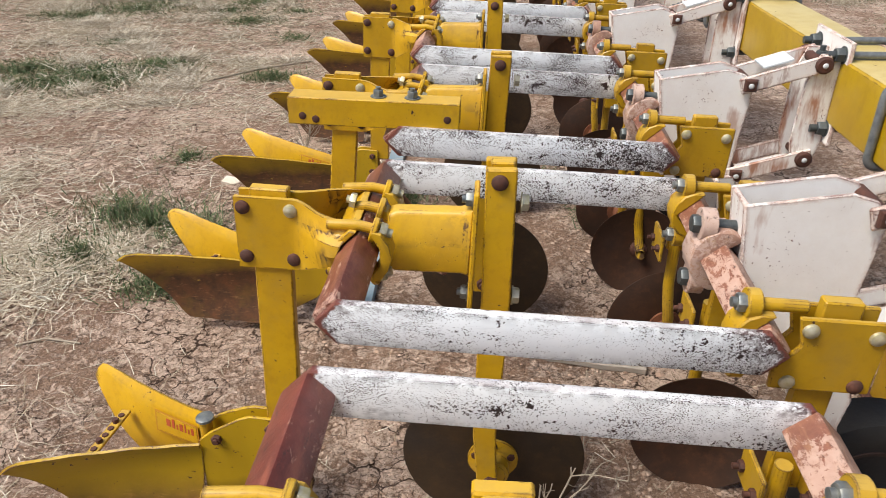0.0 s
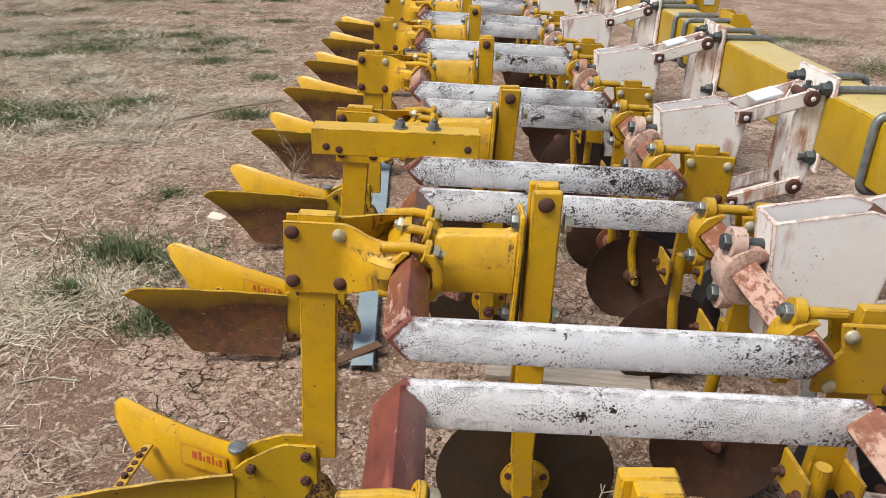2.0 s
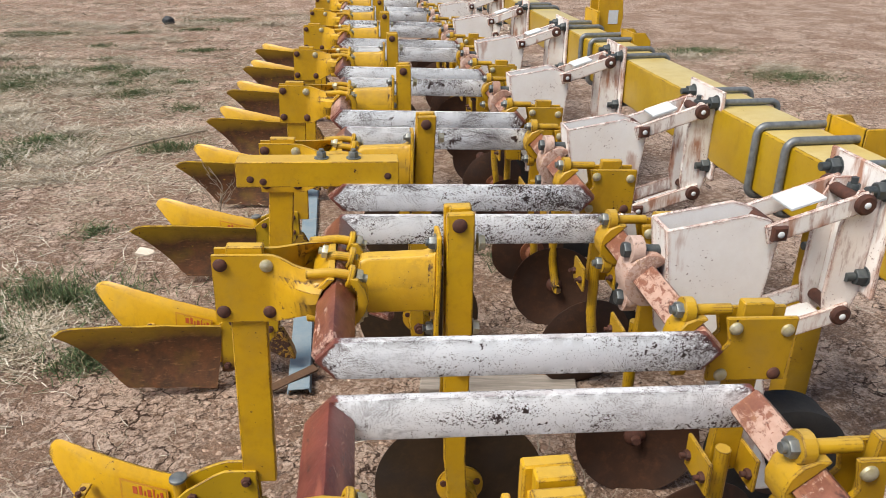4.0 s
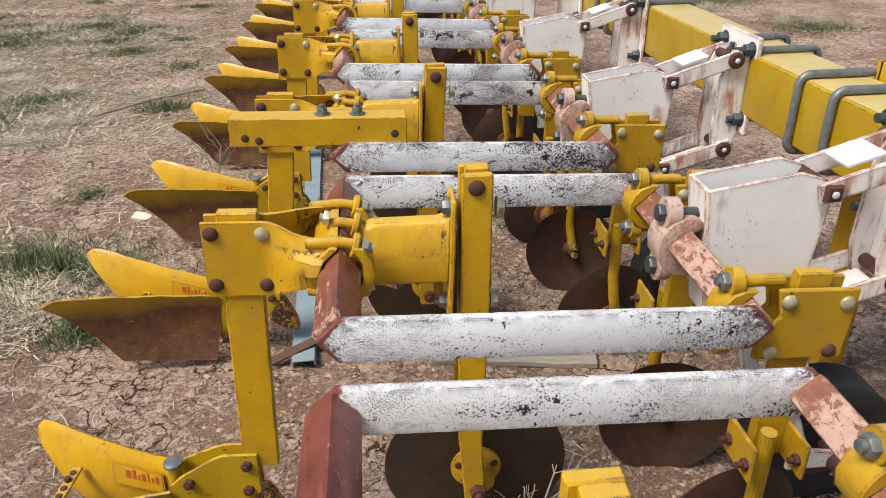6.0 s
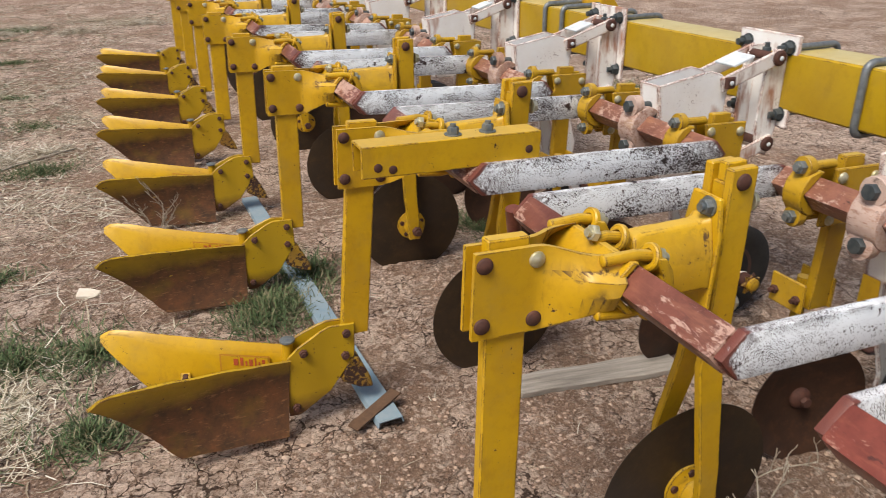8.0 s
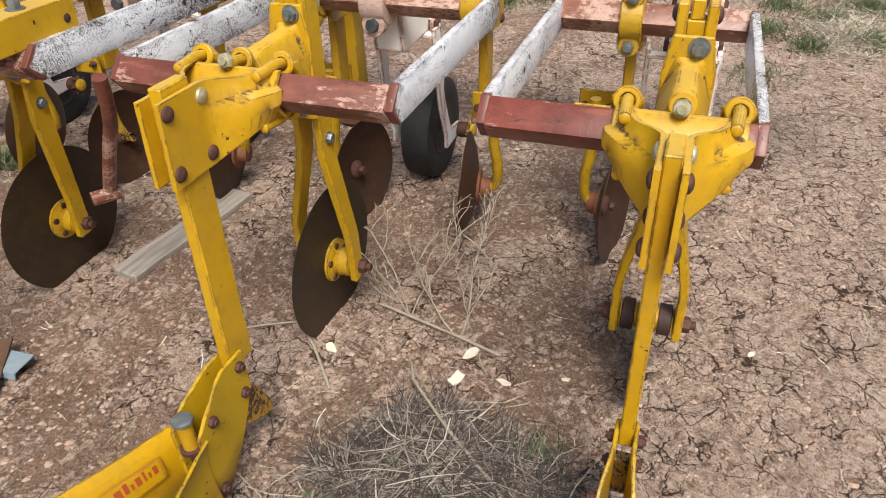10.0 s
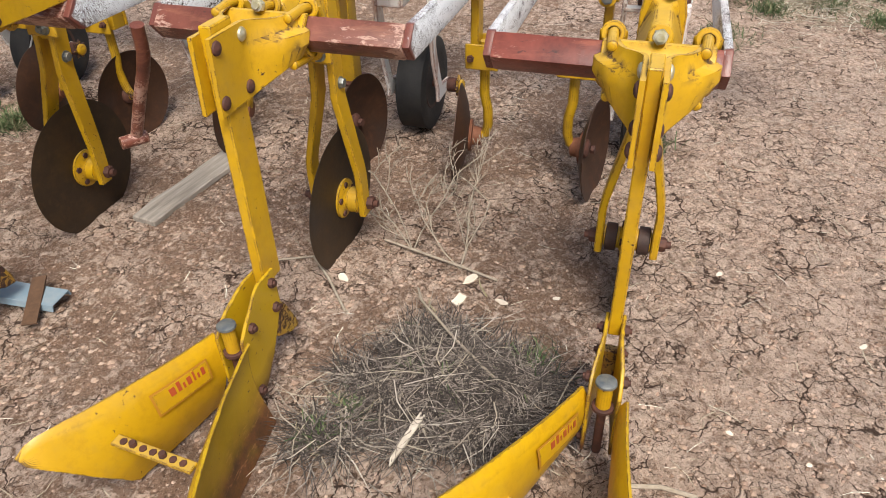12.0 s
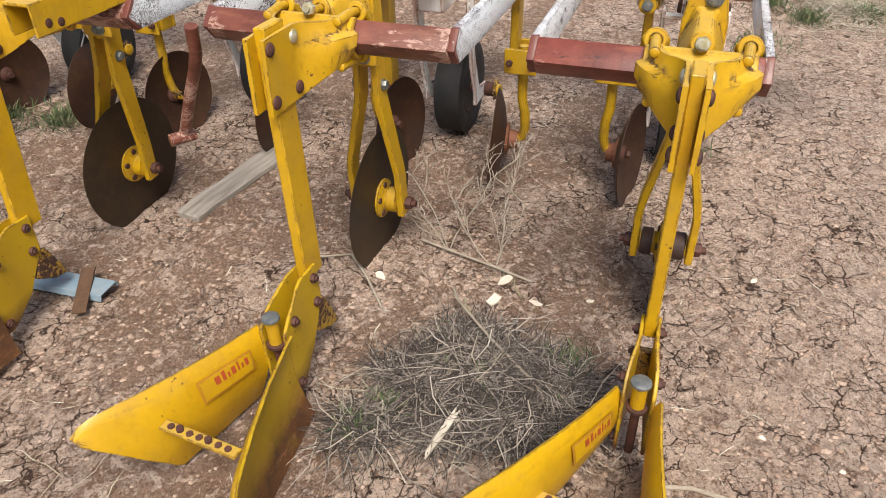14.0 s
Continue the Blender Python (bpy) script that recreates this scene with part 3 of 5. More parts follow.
def clamp_ear(unit, y, w=0.030, low=True):
    """A curved band in front of the tube; its rounded ends have eyes for the hook rods."""
    band = [(0.030, 0.058), (0.050, 0.054), (0.066, 0.030), (0.074, 0.0), (0.066, -0.030), (0.050, -0.056), (0.030, -0.060), (0.034, -0.042), (0.047, -0.020), (0.0475, 0.0), (0.047, 0.020), (0.034, 0.042)]
    lug = part("clamp_band", tilted(prism(band, "y", y - w, y + w, 0.004, 2)), YELLOW, unit)
    for z in (0.059, -0.061) if low else (0.059,):
        ring = annulus((0.026, y, z - (0.007 if z > 0 else -0.007)), (1, 0, -0.28 if z > 0 else 0.28), 0.0150, 0.0270, 0.014)
        part("eye", tilted(ring), YELLOW, lug)


def front_arm(unit):
    """The tapered box arm from the rear tube to the coulter post."""
    rings = []
    for x, w, zt, zb in ((0.050, 0.024, 0.052, -0.062), (0.070, 0.020, 0.060, -0.074), (0.215, 0.020, 0.066, -0.070), (0.236, 0.030, 0.080, -0.076)):
        rings.append([(x, -w, zt), (x, w, zt), (x, 0.050, zt - 0.070), (x, 0.054, zb), (x, -0.054, zb), (x, -0.050, zt - 0.070)])
    arm = part("arm", tilted(soften(loft(rings), 0.011, 3)), YELLOW, unit)
    flange = prism([(-0.040, 0.118), (0.040, 0.118), (0.054, 0.04), (0.054, -0.165), (-0.054, -0.165), (-0.054, 0.04)], "x", 0.234, 0.246, 0.003)
    part("flange", tilted(flange), YELLOW, arm)
    for z in (0.096, -0.138):
        part("bolt", tilted(hexhead((0.234, -0.014, z), (-1, 0, 0), 0.017, 0.014, 0.022, 0.008)), ZINC, arm, "zinc-grey hexagon nut")
        part("bolt", tilted(hexhead((0.334, -0.014, z), (1, 0, 0), 0.019, 0.014, 0.023)), BRIGHT, arm, "worn yellow hexagon bolt head")


def coulter(unit, skew, drum):
    """The coulter: a fork of two cranked flat bars with a large plain disc between them."""
    cx, cz = 0.300, 0.190

    def hung(b):
        """The lower end stands out of line by skew."""
        for q in b.verts:
            k = min(1.0, max(0.0, (0.95 - q.co.z) / 0.76))
            q.co.x += skew[0] * k
            q.co.y += skew[1] * k
        return b

    def wheel(b):
        b.transform(pose(skew[0], skew[1], 0.0))
        return b

    fork_x = 0.258
    for s in (-1, 1):
        a, t, w = 0.018, 0.022, 0.066
        line = [(fork_x + 0.004, a, 1.020), (fork_x, a, 0.640), (fork_x - 0.005, a + 0.002, 0.560), (fork_x - 0.010, 0.066, 0.340), (fork_x - 0.006, 0.070, 0.300), (fork_x + 0.004, 0.070, 0.150)]
        rings = [[(x, s * y, z), (x + w * k, s * y, z), (x + w * k, s * (y + t), z), (x, s * (y + t), z)] for (x, y, z), k in zip(line, (1, 1, 1, 0.85, 0.82, 0.78))]
        arm = part("fork_arm", hung(soften(loft(rings), 0.003)), YELLOW, unit)
        part("bolt", dome((fork_x + 0.034, s * 0.040, 0.992), (0, s, 0), 0.018, 0.010), RUSTY, arm, "rusty round bolt head")
        part("bolt", hung(hexhead((fork_x + 0.033, s * 0.040, 0.600), (0, s, 0), 0.015, 0.012, 0.019)), ZINC, arm, "zinc-grey hexagon bolt")
        part("axle_nut", wheel(hexhead((fork_x + 0.036, s * 0.090, cz), (0, s, 0), 0.022, 0.022, 0.0, 0.014)), RUSTY, arm, "rusty axle nut")
    part("fork_block", hung(box((fork_x + 0.010, -0.018, 0.66), (fork_x + 0.060, 0.018, 0.985), 0.002)), YELLOW, unit)
    part("top_block", box((fork_x + 0.014, -0.013, 0.985), (fork_x + 0.066, 0.013, 1.026), 0.003), YELLOW, unit)
    R = 0.238
    disc = part("coulter_disc", wheel(lathe([(0.03, -0.004), (R - 0.02, -0.0035), (R, -0.0006), (R, 0.0006), (R - 0.02, 0.0035), (0.03, 0.004)], (cx, 0, cz), (0.03, 1, 0.02), 64)), DISC, unit, "dark brown rusted plain coulter disc")
    for s in (-1, 1):
        hub = part("hub", wheel(lathe([(0.030, 0.004), (0.066, 0.004), (0.066, 0.012), (0.040, 0.018), (0.033, 0.024), (0.033, 0.068), (0.02, 0.070)], (cx, 0, cz), (0, s, 0), 28)), YELLOW, disc, "yellow bolted hub")
        part("hub_drum", wheel(lathe([(0.030, 0.030), (0.042, 0.032), (0.042, 0.062), (0.030, 0.066)], (cx, 0, cz), (0, s, 0), 24)), drum, disc, "rusty bearing drum")
        for k in range(5):
            a = k * math.tau / 5 + 0.3
            p = (cx + 0.049 * math.cos(a), s * 0.011, cz + 0.049 * math.sin(a))
            part("hub_bolt", wheel(hexhead(p, (0, s, 0), 0.011, 0.009)), RUSTY, disc)


def wing_edges(u, spread_out=1.0, length=0.550, rise=0.084):
    """Top and bottom edge of a wing at u along it: x, y out, z."""
    x = -0.450 - length * u
    return (x, 0.040 + spread_out * (0.105 * u + 0.050 * u * u), 0.256 + rise * u), (x - 0.020 * (1 - u), 0.084 + spread_out * (0.055 * u + 0.020 * u * u), 0.006 + (rise - 0.026) * u)


def mould_wing(s, spread_out, length, rise):
    """One twisted mouldboard wing; s is the side."""
    rows = []
    n, m = 21, 11
    for i in range(n):
        u = i / (n - 1)
        top, bottom = wing_edges(u, spread_out, length, rise)
        cut = 0.0 if u < 0.62 else ((u - 0.62) / 0.38) ** 0.9
        row = []
        for j in range(m):
            v = j / (m - 1)
            w = v * (1 - 0.84 * cut)
            y = top[1] + (bottom[1] - top[1]) * w - 0.024 * math.sin(math.pi * w) + (0.009 if j == 0 else 0.0)
            z = top[2] + (bottom[2] - top[2]) * w - (0.030 * max(0.0, (u - 0.90) / 0.10) ** 2 * (1 - v))
            z += 0.003 * noise.noise((u * 7, v * 2, s))
            row.append((top[0] + (bottom[0] - top[0]) * w, s * y, z))
        rows.append(row)
    b = loft(rows, closed=False)
    bmesh.ops.solidify(b, geom=b.faces[:], thickness=0.007)
    bmesh.ops.recalc_face_normals(b, faces=b.faces)
    return b


def two_sided(ob, s, inside):
    """Paint the faces that look inwards with a second material."""
    ob.data.materials.append(inside)
    for poly in ob.data.polygons:
        if poly.normal.y * s < 0.1:
            poly.material_index = 1


def sweep(unit, yaw, spread_out, lean, ahead, length, outside, rise):
    """Shank, foot plates and the two ridging wings. lean: how far the foot stands out of line; yaw: turn of the wings about their pin."""

    def leaned(b):
        for q in b.verts:
            q.co.y += lean * (0.86 - q.co.z) / 0.57
            q.co.x += ahead * (0.86 - q.co.z) / 0.57
        return b

    def turned(b):
        b.transform(pose(-0.450, 0, 0, 0, 0, yaw) @ pose(0.450, 0, 0))
        return leaned(b)

    part("shank", leaned(tilted(prism([(-0.256, 0.086), (-0.170, 0.086), (-0.170, -0.590), (-0.256, -0.590)], "y", -0.0145, 0.0145, 0.003))), YELLOW, unit)
    for s in (-1, 1):
        # side plate that closes on the shank and reaches back to the pin
        rings = []
        for x, zt, zb, y in ((-0.244, 0.320, 0.205, 0.0150), (-0.325, 0.326, 0.095, 0.0150), (-0.352, 0.318, 0.080, 0.018), (-0.400, 0.296, 0.056, 0.026), (-0.428, 0.282, 0.042, 0.028), (-0.462, 0.252, 0.045, 0.029)):
            rings.append([(x, s * y, zt), (x, s * (y + 0.009), zt), (x, s * (y + 0.009), zb), (x, s * y, zb)])
        foot = part("foot_plate", leaned(soften(loft(rings), 0.002)), FOOT, unit)
        for x, z, y in ((-0.272, 0.292, 0.024), (-0.276, 0.215, 0.024), (-0.412, 0.262, 0.036), (-0.440, 0.075, 0.037)):
            part("bolt", leaned(hexhead((x, s * y, z), (0, s, 0), 0.014, 0.011, 0.0, 0.006)), RUSTY, foot, "rusty bolt head")
        wing = part("wing", turned(mould_wing(s, spread_out, length, rise)), outside, unit, "yellow twisted wing scoured to brown rust outside")
        two_sided(wing, s, YELLOW)
    pivot = part("pivot_pin", leaned(cyl((-0.452, 0, 0.215), (-0.452, 0, 0.292), 0.017, 18)), YELLOW, unit)
    part("pin_shaft", leaned(cyl((-0.452, 0, 0.04), (-0.452, 0, 0.215), 0.011, 12)), RUSTY, pivot, "rusty pin shaft")
    part("collar", leaned(cyl((-0.452, 0, 0.206), (-0.452, 0, 0.218), 0.025, 18)), RUSTY, pivot, "rusty collar")
    part("cap", leaned(lathe([(0.018, 0.0), (0.024, 0.002), (0.023, 0.008), (0.016, 0.011), (0.002, 0.012)], (-0.452, 0, 0.292), (0, 0, 1), 18)), ZINC, pivot, "grey round-headed pin")
    # drilled strap that holds the wings apart
    wide = 0.040 + spread_out * 0.060
    brace = part("spreader_strap", turned(box((-0.775, -wide, 0.182), (-0.745, wide, 0.190), 0.002)), YELLOW_DULL, unit, "yellow drilled strap with rusty holes")
    for k in range(7):
        part("bolt", turned(hexhead((-0.760, wide * (k - 3) / 4, 0.190), (0, 0, 1), 0.009, 0.004 if k not in (2, 5) else 0.012)), RUSTY, brace)
    pt = [(-0.262, 0.205), (-0.230, 0.195), (-0.190, 0.110), (-0.182, 0.072), (-0.225, 0.080), (-0.290, 0.120)]
    part("point", leaned(prism(pt, "y", -0.026, 0.026, 0.005)), POINT, unit, "rusty worn ground point with yellow flakes")
    # faded maker's plate, plain shapes only
    d = part("decal", turned(decal_patch(1, -0.505, -0.655, 0.14, 0.40, 0.0, spread_out, length, rise)), DECAL, unit, "faded gold maker's decal")
    part("decal_field", turned(decal_patch(1, -0.510, -0.650, 0.16, 0.38, 0.0010, spread_out, length, rise)), YELLOW, d)
    for k, (x0, x1) in enumerate(((-0.520, -0.529), (-0.535, -0.540), (-0.546, -0.551), (-0.557, -0.568), (-0.574, -0.579), (-0.585, -0.594), (-0.600, -0.614))):
        part("decal_bar", turned(decal_patch(1, x0, x1, (0.19, 0.215, 0.17)[k % 3], 0.275, 0.0020, spread_out, length, rise)), DECAL_RED, d, "red bar")


def decal_patch(s, x0, x1, w0, w1, lift, spread_out, length, rise):
    """A thin sheet that lies on the inner face of a wing."""
    rows = []
    for i in range(5):
        x = x0 + (x1 - x0) * i / 4
        (_, *top), (_, *bot) = wing_edges((-0.450 - x) / length, spread_out, length, rise)
        row = []
        for j in range(4):
            w = w0 + (w1 - w0) * j / 3
            y = top[0] + (bot[0] - top[0]) * w - 0.024 * math.sin(math.pi * w) - 0.0085 - lift
            row.append((x, s * y, top[1] + (bot[1] - top[1]) * w))
        rows.append(row)
    b = loft(rows, closed=False)
    bmesh.ops.solidify(b, geom=b.faces[:], thickness=0.0006)
    return b


def hiller(unit, y, inward, y_disc, aside=0.036):
    """A bracket on the front tube that holds an upright with a cranked round standard and a dished disc."""
    for s in (-1, 1):
        yy = y + s * 0.026
        pts = [(FRONT + 0.050, 0.060), (FRONT + 0.212, 0.060), (FRONT + 0.212, -0.096), (FRONT + 0.030, -0.096), (FRONT + 0.028, -0.050), (FRONT + 0.066, 0.0)]
        plate = part("hiller_plate", tilted(prism(pts, "y", yy - 0.006, yy + 0.006, 0.003)), YELLOW_DULL, unit)
        for x, z, m in ((FRONT + 0.073, 0.036, BRIGHT), (FRONT + 0.190, 0.030, BRIGHT), (FRONT + 0.182, -0.078, RUSTY), (FRONT + 0.060, -0.078, BRIGHT)):
            part("bolt", tilted(dome((x, yy + s * 0.006, z), (0, s, 0), 0.015, 0.010)), m, plate)
    # clamp round the tube
    ring = [(FRONT + 0.054 * math.cos(a) - 0.006, 0.060 * math.sin(a)) for a in np.linspace(radians(70), radians(290), 9)]
    inner = [(FRONT + 0.004, 0.050), (FRONT - 0.0465, 0.0), (FRONT + 0.004, -0.050)]
    part("tube_clamp", tilted(prism(ring + inner[::-1], "y", y - 0.030, y + 0.030, 0.003)), YELLOW_DULL, unit, "dull yellow curved tube clamp")
    for z in (0.066, -0.066):
        lug = part("eye_lug", tilted(cyl((FRONT - 0.040, y, z), (FRONT - 0.016, y, z), 0.028, 20)), YELLOW_DULL, unit)
        part("rod", tilted(cyl((FRONT - 0.016, y, z), (FRONT + 0.07, y, z), 0.0125, 12)), YELLOW_DULL, lug)
        part("nut", tilted(hexhead((FRONT - 0.040, y, z), (-1, 0, 0), 0.018, 0.015, 0.0, 0.009)), ZINC, lug, "worn grey-green nut")
    x0 = FRONT + 0.092
    part("upright", tilted(box((x0, y - 0.014, -0.360), (x0 + 0.070, y + 0.014, 0.086), 0.003)), YELLOW_DULL, unit)
    # cross bracket at the foot of the upright, with the cranked standard in it
    zc = 0.500
    foot_x = 0.842
    yo = y - inward * aside
    for dx in (-0.034, 0.076):
        brk = part("bracket", box((foot_x + dx - 0.005, min(y - 0.02, yo - 0.058), zc - 0.045), (foot_x + dx + 0.005, max(y + 0.02, yo + 0.058), zc + 0.045), 0.003), YELLOW_DULL, unit)
        for k in (-1, 1):
            part("bolt", hexhead((foot_x + dx - 0.005, yo + k * 0.038, zc - 0.005), (-1, 0, 0), 0.013, 0.010, 0.0, 0.012), RUSTY, brk)
    k = inward
    std = rod([(foot_x + 0.020, yo, 0.540), (foot_x + 0.020, yo, 0.340), (foot_x + 0.024, yo - k * 0.012, 0.280), (foot_x + 0.034, yo - k * 0.012, 0.215), (foot_x + 0.038, yo - k * 0.002, 0.175), (foot_x + 0.040, yo + k * 0.040, 0.155), (foot_x + 0.040, y_disc - k * 0.06, 0.155)], 0.018, 14)
    part("standard", std, YELLOW_DULL, unit, "round cranked yellow standard")
    c = Vector((foot_x + 0.036, y_disc, 0.158))
    way = Vector((-0.16, k * 1.0, 0.06)).normalized()
    R = 0.190
    prof = [(0.012, -0.026), (0.06, -0.023), (0.12, -0.010), (0.165, 0.006), (R, 0.020), (R, 0.0225), (0.163, 0.010), (0.118, -0.006), (0.06, -0.018), (0.012, -0.021)]
    disc = part("hiller_disc", lathe(prof, c, way, 56), HILL_DISC, unit, "dished rust-red hilling disc")
    part("hub", lathe([(0.060, -0.024), (0.062, -0.034), (0.038, -0.038), (0.034, -0.070), (0.02, -0.074)], c, way, 24), RUST_ORANGE, disc, "rusty bearing hub")
    part("hub_cap", lathe([(0.034, -0.021), (0.034, -0.012), (0.026, -0.006), (0.012, 0.000), (0.002, 0.001)], c, way, 20), RUSTY, disc, "rusty hub cap")
    part("axle_nut", hexhead(c + way * 0.004, way, 0.016, 0.014), RUSTY, disc)


def linkage(unit):
    """White parallel linkage between the front tube and the toolbar, and the gauge wheel under it."""
    y0, y1 = -0.056, 0.040
    # casting that grips the front tube
    out = [(FRONT + 0.064 * math.cos(a) - 0.002, 0.072 * math.sin(a)) for a in np.linspace(radians(50), radians(310), 11)]
    inn = [(FRONT + 0.020, 0.040), (FRONT - 0.044, 0.0), (FRONT + 0.020, -0.040)]
    cast = part("tube_casting", tilted(prism(out + inn[::-1], "y", -0.045, 0.035, 0.006, 2)), PINK_CAST, unit, "chalky pink casting clamped on the tube")
    for z in (0.070, -0.062):
        part("casting_ear", tilted(cyl((FRONT - 0.052, -0.005, z), (FRONT - 0.020, -0.005, z), 0.036, 20)), PINK_CAST, cast)
        part("bolt", tilted(hexhead((FRONT - 0.052, -0.005, z), (-1, 0, 0), 0.021, 0.016)), BLACK_BOLT, cast, "blue-black bolt")
        part("bolt_shaft", tilted(cyl((FRONT - 0.02, -0.005, z), (FRONT + 0.06, -0.005, z), 0.013)), BLACK_BOLT, cast)
    # box bracket
    side = [(0.788, 0.962), (0.995, 0.994), (1.048, 0.978), (1.078, 0.930), (1.052, 0.640), (0.830, 0.640)]
    for yy, s in ((y0, -1), (y1, 1)):
        part("bracket_side", prism(side, "y", yy, yy + 0.010, 0.003), CHALK, unit)
    part("bracket_back", prism([(0.788, 0.962), (0.800, 0.962), (0.842, 0.640), (0.830, 0.640)], "y", y0 + 0.010, y1, 0.002), CHALK, unit)
    part("bracket_floor", box((0.842, y0 + 0.010, 0.640), (1.046, y1, 0.650), 0.002), CHALK, unit)
    # links
    for (xa, za), (xb, zb) in (((1.058, 0.953), (1.262, 1.018)), ((1.066, 0.655), (1.268, 0.716))):
        way = Vector((xb - xa, 0, zb - za)).normalized()
        up = Vector((-way.z, 0, way.x))
        for yy in (y0 - 0.020, y1 + 0.018):
            a, c = Vector((xa, 0, za)) - way * 0.028, Vector((xb, 0, zb)) + way * 0.028
            pts = [a + up * 0.026, c + up * 0.026, c - up * 0.026, a - up * 0.026]
            link = part("link", prism([(p.x, p.z) for p in pts], "y", yy, yy + 0.012, 0.004), CHALK_RUSTY, unit, "chalky white link stained pink with rust")
            for px, pz in ((xa, za), (xb, zb)):
                face, s = (yy, -1) if yy < 0 else (yy + 0.012, 1)
                pin = part("pin_boss", (lathe([(0.026, 0), (0.027, 0.009), (0.021, 0.014), (0.010, 0.0145)], (px, face, pz), (way.x * 0.001, s, way.z * 0.001), 4 if px == xa else 12)), RUSTY, link, "dark rusty pin boss")
                part("pin_end", dome((px, face + s * 0.0145, pz), (0, s, 0), 0.0085, 0.004), STICKER, link, "pale pin end")
        if za > 0.8:
            m = (Vector((xa, 0, za)) * 0.55 + Vector((xb, 0, zb)) * 0.45)
            pl = [m + way * d + up * h for d, h in ((-0.045, 0.027), (0.045, 0.027), (0.045, 0.036), (-0.045, 0.036))]
            part("cross_plate", prism([(p.x, p.z) for p in pl], "y", y0 + 0.006, y1 + 0.006, 0.002), STICKER, unit, "pale grey-white plate on the links")
        else:
            m = (Vector((xa, 0, za)) + Vector((xb, 0, zb))) * 0.5
            pl = [m + way * d + up * h for d, h in ((-0.10, -0.030), (0.09, -0.030), (0.09, -0.022), (-0.10, -0.022))]
            part("cross_plate", prism([(p.x, p.z) for p in pl], "y", y0, y1 + 0.01, 0.002), CHALK, unit)
        for px, pz in ((xa, za), (xb, zb)):
            part("link_pin", cyl((px, y0 - 0.019, pz), (px, y1 + 0.029, pz), 0.016), RUSTY, unit)
    # lugs and plate on the toolbar
    plate = part("mount_plate", prism([(-0.105, 0.768), (0.172, 0.768), (0.172, 1.090), (-0.105, 1.090)], "x", 1.318, 1.330, 0.003), CHALK_RUSTY, unit, "white plate with rust runs")
    for y, s in ((-0.062, 1), (0.042, 1)):
        lug = [(1.318, 1.046), (1.256, 1.046), (1.236, 0.994), (1.226, 0.954), (1.222, 0.764), (1.240, 0.684), (1.290, 0.666), (1.318, 0.774)]
        part("lug", prism(lug, "y", y, y + 0.011, 0.002), CHALK_RUSTY, plate)
    part("lug_web", box((1.276, -0.051, 0.684), (1.284, 0.042, 1.024), 0.002), CHALK, plate)
    top, low, back = BAR_Z + BAR_SIZE + 0.013, BAR_Z - 0.013, BAR_X + BAR_SIZE + 0.012
    for y in (-0.064, 0.130):
        loop = [(1.300, y, top), (back - 0.03, y, top)] + arc((back - 0.028, top - 0.028), 0.028, 90, 0, 6, "xz", y) + [(back, y, 0.92)] + arc((back - 0.028, low + 0.028), 0.028, 0, -90, 6, "xz", y) + [(1.300, y, low)]
        u = part("u_bolt", rod(loop, 0.0115, 12), GREY_BOLT, unit, "grey U-bolt round the toolbar")
        for z in (top, low):
            part("nut", hexhead((1.318, y, z), (-1, 0, 0), 0.023, 0.024, 0.027, 0.022), BLACK_BOLT, u, "blue-black nut and thread")
    part("adjuster", hexhead((1.280, 0.0, 1.024), (0, 0, 1), 0.017, 0.016, 0.012, 0.016), BLACK_BOLT, unit)
    # gauge wheel
    wx, wz, R, W = 1.245, 0.186, 0.193, 0.060
    tyre = [(0.105, -W * 0.80), (0.135, -W), (0.175, -W * 1.02), (0.195, -W * 0.88), (R, -W * 0.60), (R + 0.002, -0.01), (R + 0.002, 0.01), (R, W * 0.60), (0.195, W * 0.88), (0.175, W * 1.02), (0.135, W), (0.105, W * 0.80)]
    wheel = part("gauge_wheel", lathe(tyre, (wx, 0.020, wz), (0, 1, 0), 48), RUBBER, unit, "worn black rubber gauge wheel")
    part("rim", lathe([(0.03, -W * 0.5), (0.105, -W * 0.86), (0.108, -W * 0.80), (0.10, -W * 0.4), (0.10, W * 0.4), (0.108, W * 0.80), (0.105, W * 0.86), (0.03, W * 0.5)], (wx, 0.020, wz), (0, 1, 0), 32), DARK_RIM, wheel, "dark rusty rim")
    for s in (-1, 1):
        yy = 0.020 + s * 0.106
        line = [(1.010, 0.655), (1.060, 0.655), (1.100, 0.50), (1.088, 0.42), (1.105, 0.36), (1.160, 0.228), (1.270, 0.210), (1.270, 0.165), (1.110, 0.165), (1.110, 0.215), (1.055, 0.36), (1.040, 0.45)]
        part("wheel_arm", prism(line, "y", yy - 0.008, yy + 0.008, 0.003), CHALK, unit, "white wheel arm with rusty edges")
    part("axle", cyl((wx, -0.140, wz), (wx, 0.150, wz), 0.016), RUSTY, unit)
    lobes = [((0.046 if k % 2 else 0.028) * math.cos(k * math.tau / 14), (0.046 if k % 2 else 0.028) * math.sin(k * math.tau / 14)) for k in range(14)]
    cap = part("axle_hub", prism([(wx + a, wz + c) for a, c in lobes], "y", -0.146, -0.134, 0.003, 2), POINT, unit, "lobed yellow hand nut with rust")
    part("hub_boss", lathe([(0.026, 0.0), (0.026, 0.012), (0.018, 0.018), (0.004, 0.020)], (wx, -0.146, wz), (0, -1, 0), 16), YELLOW, cap)
